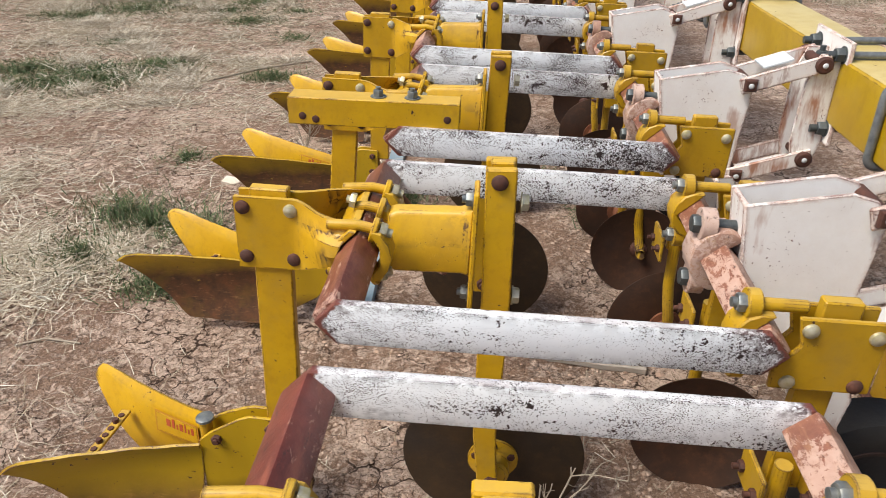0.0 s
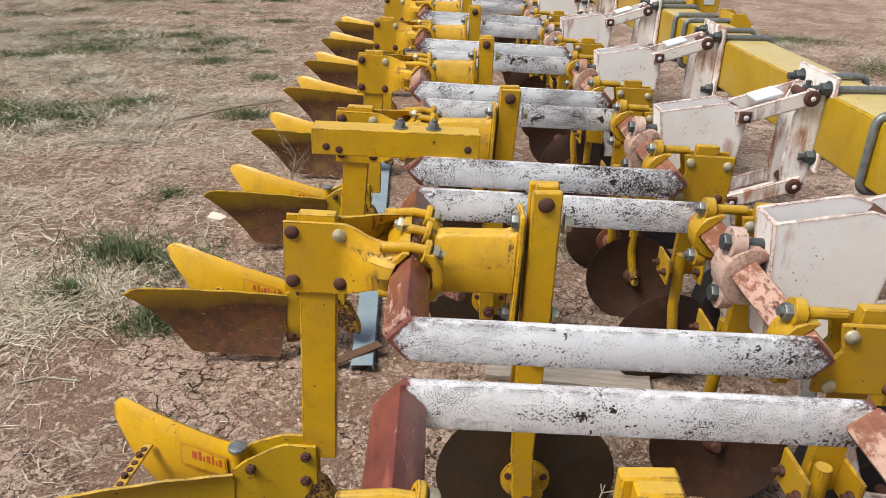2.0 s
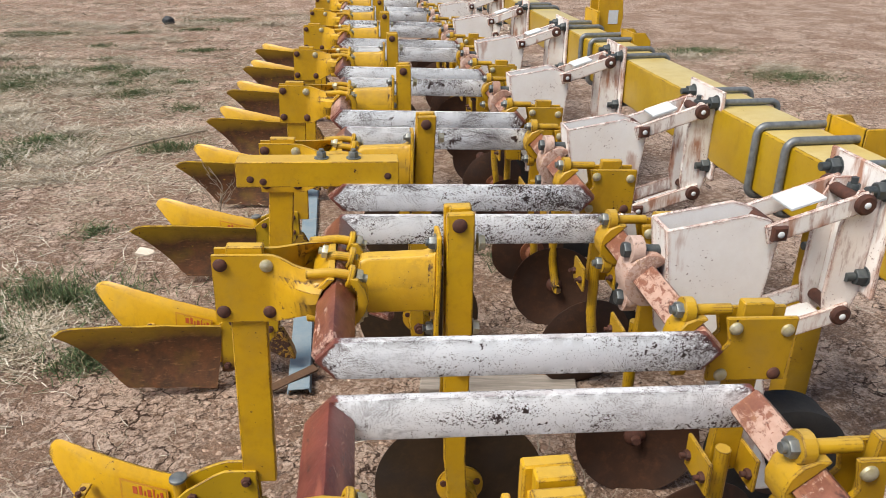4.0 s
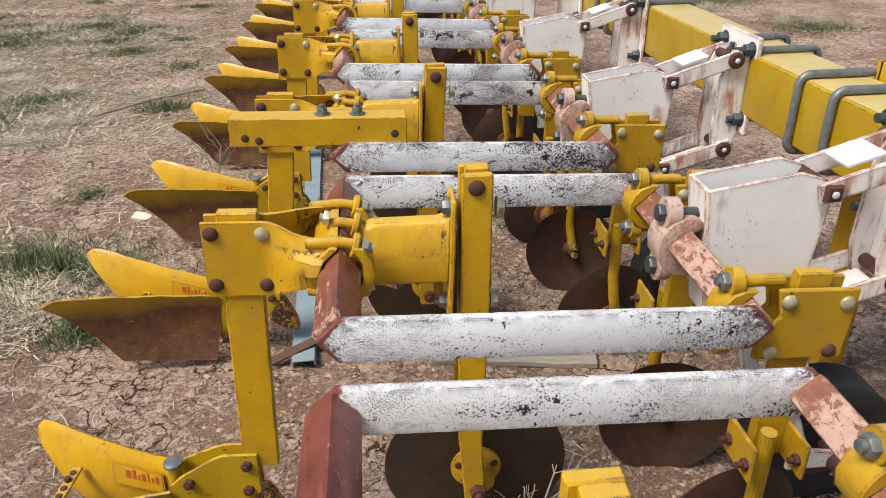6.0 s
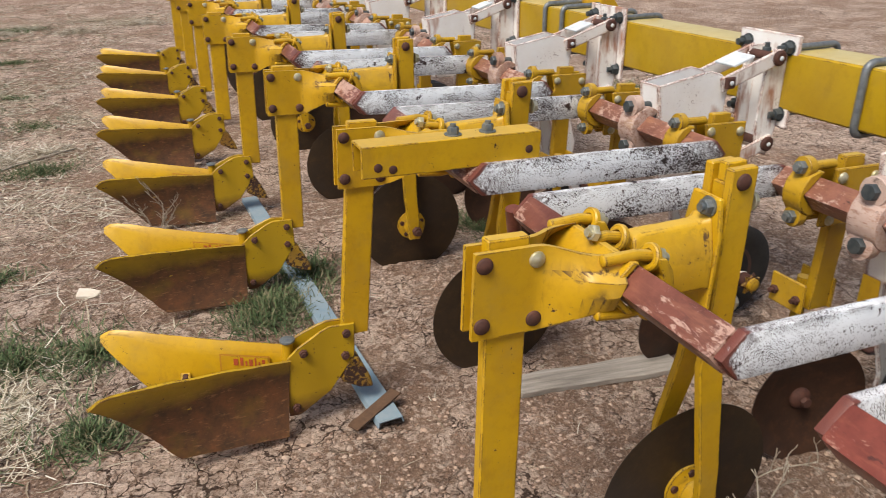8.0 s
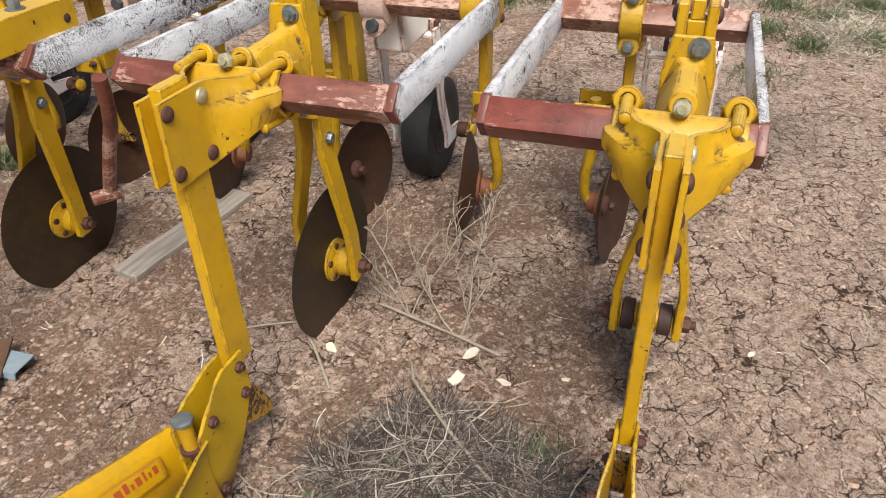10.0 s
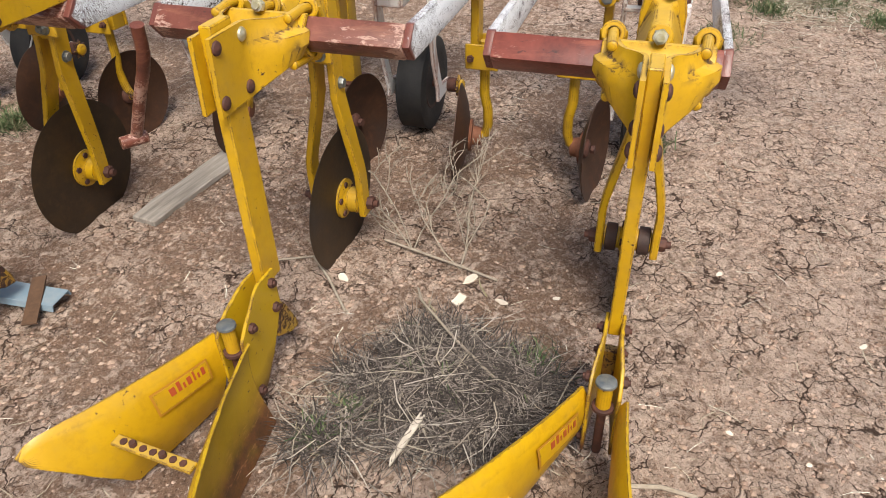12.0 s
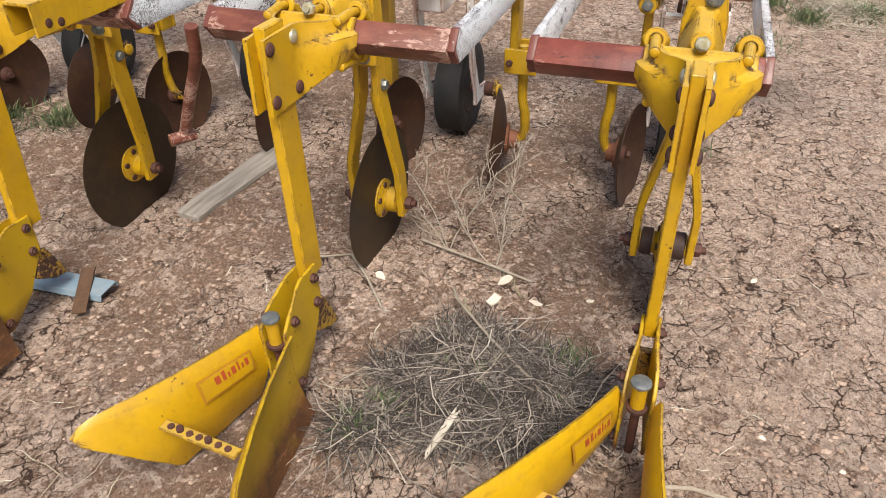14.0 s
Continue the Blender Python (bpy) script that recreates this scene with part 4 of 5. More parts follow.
    part("axle_sleeve", cyl((wx, -0.134, wz), (wx, -0.094, wz), 0.030), RUSTY, unit, "brown rusty axle sleeve")
    part("arm_spacer", box((1.005, -0.086, 0.626), (1.050, 0.126, 0.638), 0.002), CHALK, unit)


def row_unit(near=-0.372, far=0.372, yaw=-4.5, spread_out=1.0, lean=-0.030, ahead=0.0, length=0.550, outside=WING, rise=0.084, rear_paint=None, hillers=((-0.300, 1, -0.255), (0.255, -1, 0.250)), skew=(0.0, 0.0), drum=YELLOW):
    unit = thing("row_unit", "yellow ridging row unit with white flaked side bars", "cultivator unit", "row units along the toolbar")
    frame_parts(unit, near, far, rear_paint)
    shank_bracket(unit)
    for y in (-0.098, 0.098):
        hook(unit, y, 0.058, -0.066)
        hook(unit, y, -0.060, -0.066)
        clamp_ear(unit, y)
    hook(unit, 0.0, 0.057, -0.022)
    clamp_ear(unit, 0.0, 0.018, False)
    front_arm(unit)
    coulter(unit, skew, drum)
    sweep(unit, yaw, spread_out, lean, ahead, length, outside, rise)
    for h in hillers:
        hiller(unit, *h)
    linkage(unit)
    return unit


end_unit = row_unit(near=-0.150, yaw=-11.0, spread_out=1.20, lean=0.0, ahead=0.050, outside=WING_YELLOW, rear_paint=RED_PLAIN, hillers=((0.165, -1, 0.176, 0.088),), drum=DARK_RIM)
tagged(end_unit, "end row unit with a short oxide-red rear tube")
second = row_unit(far=0.308, yaw=-6.0, spread_out=1.12, lean=-0.020, length=0.455, outside=WING_YELLOW, rise=0.012, hillers=((-0.305, 1, -0.255), (0.205, -1, 0.170)))
second.matrix_basis = pose(0, ROWS[1], 0)
third = row_unit(far=0.330, lean=-0.008, ahead=-0.034, hillers=((-0.225, 1, -0.200), (0.270, -1, 0.300)), skew=(-0.040, 0.048))
third.matrix_basis = pose(0, ROWS[2], 0)
fourth = row_unit(far=0.345, lean=-0.018)
fourth.matrix_basis = pose(-SKEW * ROWS[3], ROWS[3], 0)
for y in ROWS[4:]:
    copy_thing(fourth, pose(-SKEW * y, y, 0.0))

# ---- toolbar ----
y_end, y_far = -0.75, ROWS[-1] + 0.55
toolbar = thing("toolbar", "long yellow square-tube cultivator toolbar", "toolbar", at=pose(0, 0, 0, 0, 0, math.degrees(SKEW)))
outer = [(BAR_X, BAR_Z), (BAR_X + BAR_SIZE, BAR_Z), (BAR_X + BAR_SIZE, BAR_Z + BAR_SIZE), (BAR_X, BAR_Z + BAR_SIZE)]
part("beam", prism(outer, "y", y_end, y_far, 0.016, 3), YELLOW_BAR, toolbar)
for y_cap in (y_end, y_far):
    part("end_cap", box((BAR_X + 0.004, y_cap - 0.003, BAR_Z + 0.004), (BAR_X + BAR_SIZE - 0.004, y_cap + 0.003, BAR_Z + BAR_SIZE - 0.004), 0.001), YELLOW_DULL, toolbar)


def hanger(y):
    """A pair of grey U-bolts over the toolbar that hold a yellow bracket on its front."""
    h = thing("bracket_clamp", "yellow bracket held on the toolbar by grey U-bolts", "bracket", "bracket clamps on the toolbar", at=pose(-SKEW * y, y, 0))
    x0, x1, z0, z1 = BAR_X - 0.013, BAR_X + BAR_SIZE + 0.05, BAR_Z - 0.013, BAR_Z + BAR_SIZE + 0.013
    for dy in (-0.086, 0.086):
        loop = [(x1, dy, z1), (x0 + 0.03, dy, z1)] + arc((x0 + 0.03, z1 - 0.03), 0.03, 90, 180, 6, "xz", dy) + arc((x0 + 0.03, z0 + 0.03), 0.03, 180, 270, 6, "xz", dy) + [(x1, dy, z0)]
        part("u_bolt", rod(loop, 0.0125, 12), GREY_BOLT, h, "grey U-bolt")
        part("bracket_side", prism([(x1 - 0.045, z0 - 0.04), (x1 + 0.055, z0 - 0.02), (x1 + 0.055, z1 - 0.01), (x1 + 0.02, z1 + 0.035), (x1 - 0.045, z1 + 0.035)], "y", dy - 0.030, dy - 0.018, 0.003), YELLOW, h)
        for z in (z0, z1):
            part("nut", hexhead((x1, dy, z), (1, 0, 0), 0.026, 0.024, 0.0, 0.012), ZINC, h)
    part("bracket_plate", box((x1 - 0.045, -0.115, z0 - 0.04), (x1 - 0.033, 0.085, z1 + 0.035), 0.003), YELLOW, h)
    return h


for y in (1.362, 3.30, 6.3):
    hanger(y)

# mast of the hitch, two tall yellow plates on the toolbar
mast = thing("hitch_mast", "tall yellow hitch mast bolted to the toolbar", "hitch mast", at=pose(-SKEW * 3.95, 3.95, 0))
for dy in (-0.10, 0.06):
    part("mast_plate", prism([(1.555, 0.78), (1.675, 0.78), (1.715, 1.08), (1.655, 1.75), (1.555, 1.75)], "y", dy, dy + 0.020, 0.003), YELLOW, mast)
part("label_plate", prism([(1.62, 1.04), (1.68, 1.04), (1.68, 1.12), (1.62, 1.12)], "y", -0.1025, -0.1005, 0.0), STICKER, mast, "small white sticker")
part("mast_foot", box((1.537, -0.14, 0.78), (1.555, 0.12, 1.12), 0.003), YELLOW, mast)

# parking stand on the toolbar
stand = thing("parking_stand", "yellow square-tube parking stand below the toolbar", "stand", at=pose(0, 1.42, 0))
part("leg", box((1.542, -0.045, 0.0), (1.632, 0.045, 0.95), 0.005, 2), YELLOW_DULL, stand)
part("foot", box((1.512, -0.075, 0.0), (1.662, 0.075, 0.012), 0.003), RUSTY, stand)

# loose channel bolted over the rear tube of the third unit
channel = thing("mounting_channel", "short yellow channel bolted across the rear tube", "channel", at=pose(0, 1.513, -0.004, 0, 1.8, 0))
cs = [(-0.040, 0.892), (-0.040, 0.972), (0.040, 0.972), (0.040, 0.892), (0.033, 0.892), (0.033, 0.964), (-0.033, 0.964), (-0.033, 0.892)]
part("channel", prism(cs, "x", -0.342, 0.150, 0.002), YELLOW, channel)
for x in (-0.086, 0.012):
    part("bolt", hexhead((x, 0.0, 0.972), (0, 0, 1), 0.0155, 0.018, 0.023, 0.008), ZINC, channel, "grey nut on a washer")
# low rusty domes added to stand for dark holes and rust chips
for x, z in ((-0.300, 0.918), (-0.262, 0.910), (0.116, 0.926)):
    part("bolt", dome((x, -0.040, z), (0, -1, 0), 0.011, 0.003), RUSTY, channel)

# ---- ground ----
rng = np.random.default_rng(4)


def value_noise(x, y, scale, seed):
    """Smooth noise on arrays, about -1 to 1."""
    table = np.random.default_rng(seed).uniform(-1, 1, (256, 256))
    u, v = x * scale, y * scale
    i, j = np.floor(u).astype(int), np.floor(v).astype(int)
    fu, fv = u - i, v - j
    fu, fv = fu * fu * (3 - 2 * fu), fv * fv * (3 - 2 * fv)
    i, j = i % 256, j % 256
    i1, j1 = (i + 1) % 256, (j + 1) % 256
    return (table[i, j] * (1 - fu) + table[i1, j] * fu) * (1 - fv) + (table[i, j1] * (1 - fu) + table[i1, j1] * fu) * fv


def plates(x, y):
    """Lifted and tilted plates of crust, in irregular cells."""
    u = (x + 0.05 * value_noise(x, y, 5.0, 31) + 0.016 * value_noise(x, y, 19.0, 32)) * 12.0
    v = (y + 0.05 * value_noise(x, y, 5.0, 33) + 0.016 * value_noise(x, y, 19.0, 34)) * 12.0
    table = np.random.default_rng(77).uniform(0, 1, (128, 128, 5))
    i, j = np.floor(u).astype(int), np.floor(v).astype(int)
    best, rise = np.full(np.shape(u), 9.0), np.zeros(np.shape(u))
    for di in (-1, 0, 1):
        for dj in (-1, 0, 1):
            q = table[(i + di) % 128, (j + dj) % 128]
            du, dv = u - (i + di + q[..., 0]), v - (j + dj + q[..., 1])
            d = du * du + dv * dv
            here = d < best
            best = np.where(here, d, best)
            rise = np.where(here, 0.009 * (q[..., 2] - 0.5) + 0.009 * ((q[..., 3] - 0.5) * du + (q[..., 4] - 0.5) * dv), rise)
    return rise * (0.35 + 0.65 * np.clip(value_noise(x, y, 1.2, 35) * 2 + 0.5, 0, 1))


def ground_height(x, y):
    near = np.exp(-((np.maximum(np.abs(x - 0.5) - 5, 0) / 6) ** 2) - (np.maximum(np.abs(y - 3) - 7, 0) / 8) ** 2)
    out = np.maximum(np.maximum(-1.9 - x, x - 2.9), np.maximum(-1.5 - y, y - 3.0)).clip(0, None)
    soft, fine = np.exp(-(out / 4.0) ** 2), np.exp(-(out / 1.1) ** 2)
    h = 0.012 * value_noise(x, y, 1.1, 1) + soft * 0.007 * value_noise(x, y, 3.3, 2) + fine * (0.0045 * value_noise(x, y, 9.0, 3) + 0.0035 * value_noise(x, y, 24.0, 5))
    rough = np.clip(value_noise(x, y, 0.7, 8) * 1.5 + 0.4, 0, 1)
    h = h + fine * rough * 0.006 * np.abs(value_noise(x, y, 17.0, 6))
    h = h + soft * 0.010 * np.clip(value_noise(x, y, 5.5, 15), 0, 1) ** 2
    return h * near + fine * plates(x, y) * near - 0.008


def axis_steps(lo, hi, fine, far):
    mid = np.arange(lo, hi, fine)
    out = [hi]
    step = fine
    while out[-1] < far:
        step *= 1.025
        out.append(out[-1] + step)
    back = [lo]
    step = fine
    while back[-1] > -far:
        step *= 1.025
        back.append(back[-1] - step)
    return np.array(back[:0:-1] + list(mid) + out)


def sheet():
    xs, ys = axis_steps(-1.9, 2.9, 0.0105, 600), axis_steps(-1.5, 3.0, 0.0105, 600)
    gx, gy = np.meshgrid(xs, ys, indexing="ij")
    gz = ground_height(gx, gy)
    verts = np.stack([gx, gy, gz], -1).reshape(-1, 3)
    n, m = len(xs), len(ys)
    idx = np.arange(n * m).reshape(n, m)
    faces = np.stack([idx[:-1, :-1], idx[1:, :-1], idx[1:, 1:], idx[:-1, 1:]], -1).reshape(-1, 4)
    me = bpy.data.meshes.new("ground")
    me.vertices.add(len(verts)), me.vertices.foreach_set("co", verts.ravel())
    me.loops.add(faces.size), me.loops.foreach_set("vertex_index", faces.ravel())
    me.polygons.add(len(faces)), me.polygons.foreach_set("loop_start", np.arange(0, faces.size, 4))
    me.update(calc_edges=True)
    me.polygons.foreach_set("use_smooth", np.ones(len(faces), bool))
    me.materials.append(SOIL)
    return new("ground", me)


tagged(sheet(), "bare red-brown cracked soil", "ground", kind="structure")


def pieces(name, verts, faces, material, label, category):
    me = bpy.data.meshes.new(name)
    me.from_pydata(verts, [], faces)
    me.materials.append(material)
    return tagged(new(name, me), label, category, kind="stuff")


def stalks(x, y, length, width, rise, seed, bend=0.2, lift=0.003):
    """Many thin three-sided stalks; rise is the slope upwards at each."""
    r = np.random.default_rng(seed)
    n = len(x)
    a = r.uniform(0, math.tau, n)
    d = np.stack([np.cos(a) * np.cos(rise), np.sin(a) * np.cos(rise), np.sin(rise)], 1)
    side = np.stack([-np.sin(a), np.cos(a), np.zeros(n)], 1)
    up = np.cross(d, side)
    z = ground_height(x, y) + lift
    p0 = np.stack([x, y, z], 1)
    sag = r.uniform(-bend, bend, n)[:, None]
    p1 = p0 + d * (length * 0.5)[:, None] + side * sag * (length * 0.5)[:, None]
    p2 = p0 + d * length[:, None] + side * sag * 0.3 * length[:, None] - np.array([0, 0, 1.0]) * (np.abs(sag) * length[:, None] * np.sin(rise)[:, None] * 0.6)
    w = width[:, None]
    v = np.stack([p0 - side * w, p0 + side * w, p0 - up * w, p1 - side * w, p1 + side * w, p1 - up * w, p2 - side * w * 0.4, p2 + side * w * 0.4, p2 - up * w * 0.4], 1).reshape(-1, 3)
    base = (np.arange(n) * 9)[:, None, None]
    quad = np.array([[0, 1, 4, 3], [1, 2, 5, 4], [2, 0, 3, 5], [3, 4, 7, 6], [4, 5, 8, 7], [5, 3, 6, 8]])
    f = (base + quad).reshape(-1, 4)
    return v.tolist(), f.tolist()


def spread(n, cx, cy, rx, ry, seed, soft=1.0):
    r = np.random.default_rng(seed)
    a, q = r.uniform(0, math.tau, n), np.abs(r.normal(0, 0.55 * soft, n))
    return cx + rx * q * np.cos(a), cy + ry * q * np.sin(a)


def gather(lots):
    verts, faces = [], []
    for v, f in lots:
        k = len(verts)
        verts += v
        faces += [[i + k for i in q] for q in f]
    return verts, faces


def many(patches, seed, length, width, rise, bend=0.2, pile=0.0, disc=False):
    lots = []
    for k, (cx, cy, rx, ry, n) in enumerate(patches):
        r = np.random.default_rng(seed + k)
        x, y = spread(n, cx, cy, rx, ry, seed * 7 + k)
        if disc:
            a, q = r.uniform(0, math.tau, n), np.sqrt(r.uniform(0, 1, n)) * (1 + 0.12 * np.sin(3 * r.uniform(0, math.tau)))
            q = q * (1 + 0.14 * np.sin(5 * a + k) + 0.10 * np.sin(9 * a))
            x, y = cx + rx * q * np.cos(a), cy + ry * q * np.sin(a)
        lots.append(stalks(x, y, r.uniform(*length, n), r.uniform(*width, n), r.uniform(*rise, n), seed * 3 + k, bend, 0.003 + pile * r.uniform(0, 1, n) * np.exp(-((x - cx) / rx) ** 2 - ((y - cy) / ry) ** 2)))
    return gather(lots)


GREEN = [(-1.52, 2.62, 0.34, 0.30, 1000), (-1.10, 2.50, 0.22, 0.22, 700), (-0.42, 2.58, 0.22, 0.26, 2200), (-0.20, 2.85, 0.16, 0.22, 900), (-1.10, 2.00, 0.20, 0.14, 800), (-1.55, 2.22, 0.25, 0.2, 800), (-1.36, 2.55, 0.2, 0.16, 600),
         (0.75, 3.05, 0.14, 0.16, 600), (0.80, 2.74, 0.13, 0.12, 500), (0.45, 3.3, 0.22, 0.22, 300), (3.1, -0.62, 0.16, 0.13, 380), (3.25, -0.95, 0.2, 0.14, 420), (3.0, -1.2, 0.18, 0.15, 320), (3.45, -1.3, 0.3, 0.2, 500), (3.6, -0.75, 0.22, 0.2, 350), (3.9, -1.0, 0.3, 0.25, 700), (3.3, -0.4, 0.2, 0.14, 350), (4.2, -1.5, 0.5, 0.3, 900), (3.8, -0.5, 0.25, 0.2, 450), (4.6, -0.8, 0.5, 0.3, 900), (2.6, -0.35, 0.2, 0.15, 250), (3.7, 0.95, 0.25, 0.2, 450), (3.5, 1.2, 0.2, 0.15, 250), (1.25, -0.04, 0.1, 0.1, 150),
         (-1.45, 5.05, 0.26, 0.16, 700), (-0.26, 0.40, 0.28, 0.32, 90), (-0.40, 0.62, 0.05, 0.05, 60), (-0.50, 0.68, 0.06, 0.06, 90), (-0.10, 0.20, 0.06, 0.05, 90), (-0.33, 0.36, 0.03, 0.03, 60), (-0.24, 0.50, 0.03, 0.03, 60)]
v, f = many(GREEN, 11, (0.025, 0.088), (0.0012, 0.0028), (0.25, 1.35), 0.6)
FAR_GREEN = [(-2.85, 4.95, 0.50, 0.42, 4200), (-2.50, 5.38, 0.34, 0.24, 1900), (-3.5, 5.15, 0.45, 0.32, 1800), (-4.3, 8.4, 0.7, 0.45, 2600), (-3.5, 8.15, 0.55, 0.38, 2000), (-3.7, 7.7, 0.9, 0.6, 2600), (-2.6, 7.6, 0.5, 0.5, 700), (-1.9, 7.6, 0.3, 0.2, 250), (-2.95, 8.5, 0.42, 0.28, 1300), (-2.25, 7.1, 0.40, 0.28, 900), (-4.2, 7.3, 0.4, 0.4, 900),
             (-4.9, 11.6, 0.6, 0.4, 1000), (-2.5, 12.9, 0.7, 0.4, 800), (-1.6, 6.4, 0.25, 0.22, 250), (4.4, 8.8, 0.8, 0.5, 1700), (4.8, 7.1, 0.6, 0.45, 1700), (3.4, 5.4, 0.4, 0.7, 500), (-5.8, 10.0, 1.2, 0.7, 1500), (-1.5, 3.4, 0.16, 0.14, 160), (-3.2, 6.1, 0.25, 0.2, 400), (-2.2, 12.8, 0.5, 0.4, 700)]
FAR_GREEN += [(rng.uniform(-7.0, -2.0), rng.uniform(4.4, 12.0), rng.uniform(0.15, 0.5), rng.uniform(0.12, 0.35), int(rng.uniform(150, 600))) for _ in range(34)]
v2, f2 = many(FAR_GREEN, 13, (0.025, 0.075), (0.0016, 0.0032), (0.15, 1.1), 0.7)
v, f = gather([(v, f), (v2, f2)])
pieces("grass", v, f, GRASS, "short green grass tufts in the soil", "grass")
DRY = [(-2.4, 3.0, 0.32, 0.45, 700), (-1.85, 2.2, 0.40, 0.6, 1500), (-3.0, 4.2, 0.7, 0.5, 900), (-3.8, 6.4, 1.0, 0.9, 2600), (-4.6, 8.2, 1.2, 1.0, 2200), (-1.7, 3.9, 0.7, 0.8, 150), (-1.4, 2.25, 0.30, 0.35, 1100), (-1.6, 2.05, 0.3, 0.35, 900), (-1.75, 5.4, 0.7, 0.5, 800),
       (-4.5, 11.0, 2.2, 1.2, 2200), (-1.2, 13.5, 2.0, 1.0, 1500), (4.9, 7.3, 0.8, 0.7, 900), (3.4, -0.9, 0.8, 0.5, 1500), (4.4, -1.0, 0.9, 0.6, 1400), (-6.5, 13.5, 3.0, 2.0, 2400), (-0.6, 3.4, 0.6, 0.9, 300), (-1.3, 6.6, 0.8, 1.2, 400), (-2.4, 4.3, 0.5, 0.4, 300)]
v, f = many(DRY, 23, (0.03, 0.17), (0.0009, 0.0023), (-0.02, 0.26), 0.35, 0.02)
pieces("straw", v, f, STRAW, "dry straw and dead stalks lying on the ground", "straw")
TUFT = [(-4.0, 8.2, 0.6, 0.3, 500), (-3.2, 7.9, 0.5, 0.3, 400), (-2.7, 5.1, 0.45, 0.3, 250), (-3.75, 6.85, 0.30, 0.26, 1000), (-3.2, 6.35, 0.32, 0.26, 1000), (-2.95, 5.95, 0.26, 0.22, 600), (-2.36, 5.62, 0.22, 0.16, 360), (-5.2, 9.2, 0.6, 0.45, 1300), (-4.5, 9.4, 0.4, 0.3, 600), (-3.55, 8.7, 0.24, 0.2, 400), (-2.9, 9.0, 0.2, 0.2, 250), (-4.5, 7.7, 0.35, 0.3, 600), (-3.4, 4.55, 0.25, 0.2, 260),
        (-4.1, 12.2, 0.7, 0.4, 900), (-2.5, 12.4, 0.5, 0.3, 600), (-1.46, 12.2, 0.5, 0.3, 600), (-0.6, 12.8, 0.8, 0.4, 700), (4.9, 7.5, 0.30, 0.25, 600), (4.2, 8.4, 0.3, 0.3, 350), (3.3, -0.8, 0.35, 0.25, 300), (-6.0, 11.0, 1.2, 0.8, 900), (-2.0, 4.95, 0.15, 0.10, 110), (-1.45, 5.55, 0.2, 0.14, 130)]
TUFT += [(rng.uniform(-7.5, -1.7), rng.uniform(4.2, 13.5), rng.uniform(0.12, 0.4), rng.uniform(0.10, 0.3), int(rng.uniform(60, 260))) for _ in range(70)]
TUFT = [(a, b, c, d, int(n * 1.5)) for a, b, c, d, n in TUFT]
v, f = many(TUFT, 37, (0.05, 0.18), (0.0009, 0.0023), (0.0, 0.75), 0.8)
pieces("dry_grass", v, f, BLEACHED, "bleached tufts of standing dry grass", "dry grass")
HEAP = [(-0.27, 0.40, 0.235, 0.30, 5600), (-0.12, 0.45, 0.13, 0.16, 800), (-0.22, 0.22, 0.15, 0.14, 800), (-0.50, 0.66, 0.09, 0.08, 420)]
v, f = many(HEAP, 41, (0.03, 0.14), (0.0007, 0.0016), (-0.10, 0.30), 0.5, 0.05, True)
pieces("debris_heap", v, f, GREY_STRAW, "matted heap of dark dead stalks", "plant debris")
PALE = [(-0.27, 0.40, 0.235, 0.30, 230), (-0.12, 0.42, 0.16, 0.18, 60), (-0.46, 0.66, 0.10, 0.10, 60), (-0.30, 0.42, 0.32, 0.38, 90)]
v, f = many(PALE, 43, (0.05, 0.20), (0.0008, 0.0019), (-0.04, 0.14), 0.45, 0.062, True)
pieces("loose_stalks", v, f, PALE_STALK, "pale dry stalks lying over a dark heap", "plant debris")
x, y = rng.uniform(-4.5, 4.5, 2600), rng.uniform(5.0, 12.5, 2600)
keep = value_noise(x, y, 0.8, 91) > -0.2
x, y = x[keep], y[keep]
v2, f2 = stalks(x, y, rng.uniform(0.03, 0.16, len(x)), rng.uniform(0.0018, 0.0035, len(x)), rng.uniform(-0.02, 0.1, len(x)), 53, 0.3)
x, y = rng.uniform(-2.2, 3.2, 2200), rng.uniform(-1.4, 5.0, 2200)
v, f = stalks(x, y, rng.uniform(0.015, 0.10, 2200), rng.uniform(0.0007, 0.0016, 2200), rng.uniform(-0.02, 0.08, 2200), 51, 0.25)
lots = [(v, f), (v2, f2)]
for n, x0, x1, y0, y1, thick, seed in ((9000, -3.6, -0.75, 1.3, 4.6, 0.0018, 55), (24000, -6.0, -0.7, 4.2, 9.5, 0.0029, 56), (15000, -10.0, 3.0, 9.0, 17.0, 0.0048, 57), (2600, 2.0, 6.5, 2.0, 10.0, 0.0022, 58), (1200, -1.9, -0.8, 0.6, 2.0, 0.0011, 59)):
    x, y = rng.uniform(x0, x1, n), rng.uniform(y0, y1, n)
    keep = value_noise(x, y, 0.9, seed) + 0.7 * value_noise(x, y, 2.7, seed + 9) - 0.55 * np.clip((x + 1.6) / 1.6, -1, 1) > rng.uniform(-0.8, 0.9, n)
    x, y = x[keep], y[keep]
    n = len(x)
    lots.append(stalks(x, y, rng.uniform(0.025, 0.15, n) * rng.uniform(0.6, 1.5, n), thick * rng.uniform(0.6, 1.3, n), rng.uniform(-0.02, 0.30, n), seed, 0.45))
v, f = gather(lots)
pieces("straw_scatter", v, f, STRAW, "thin straws scattered over the soil", "straw")


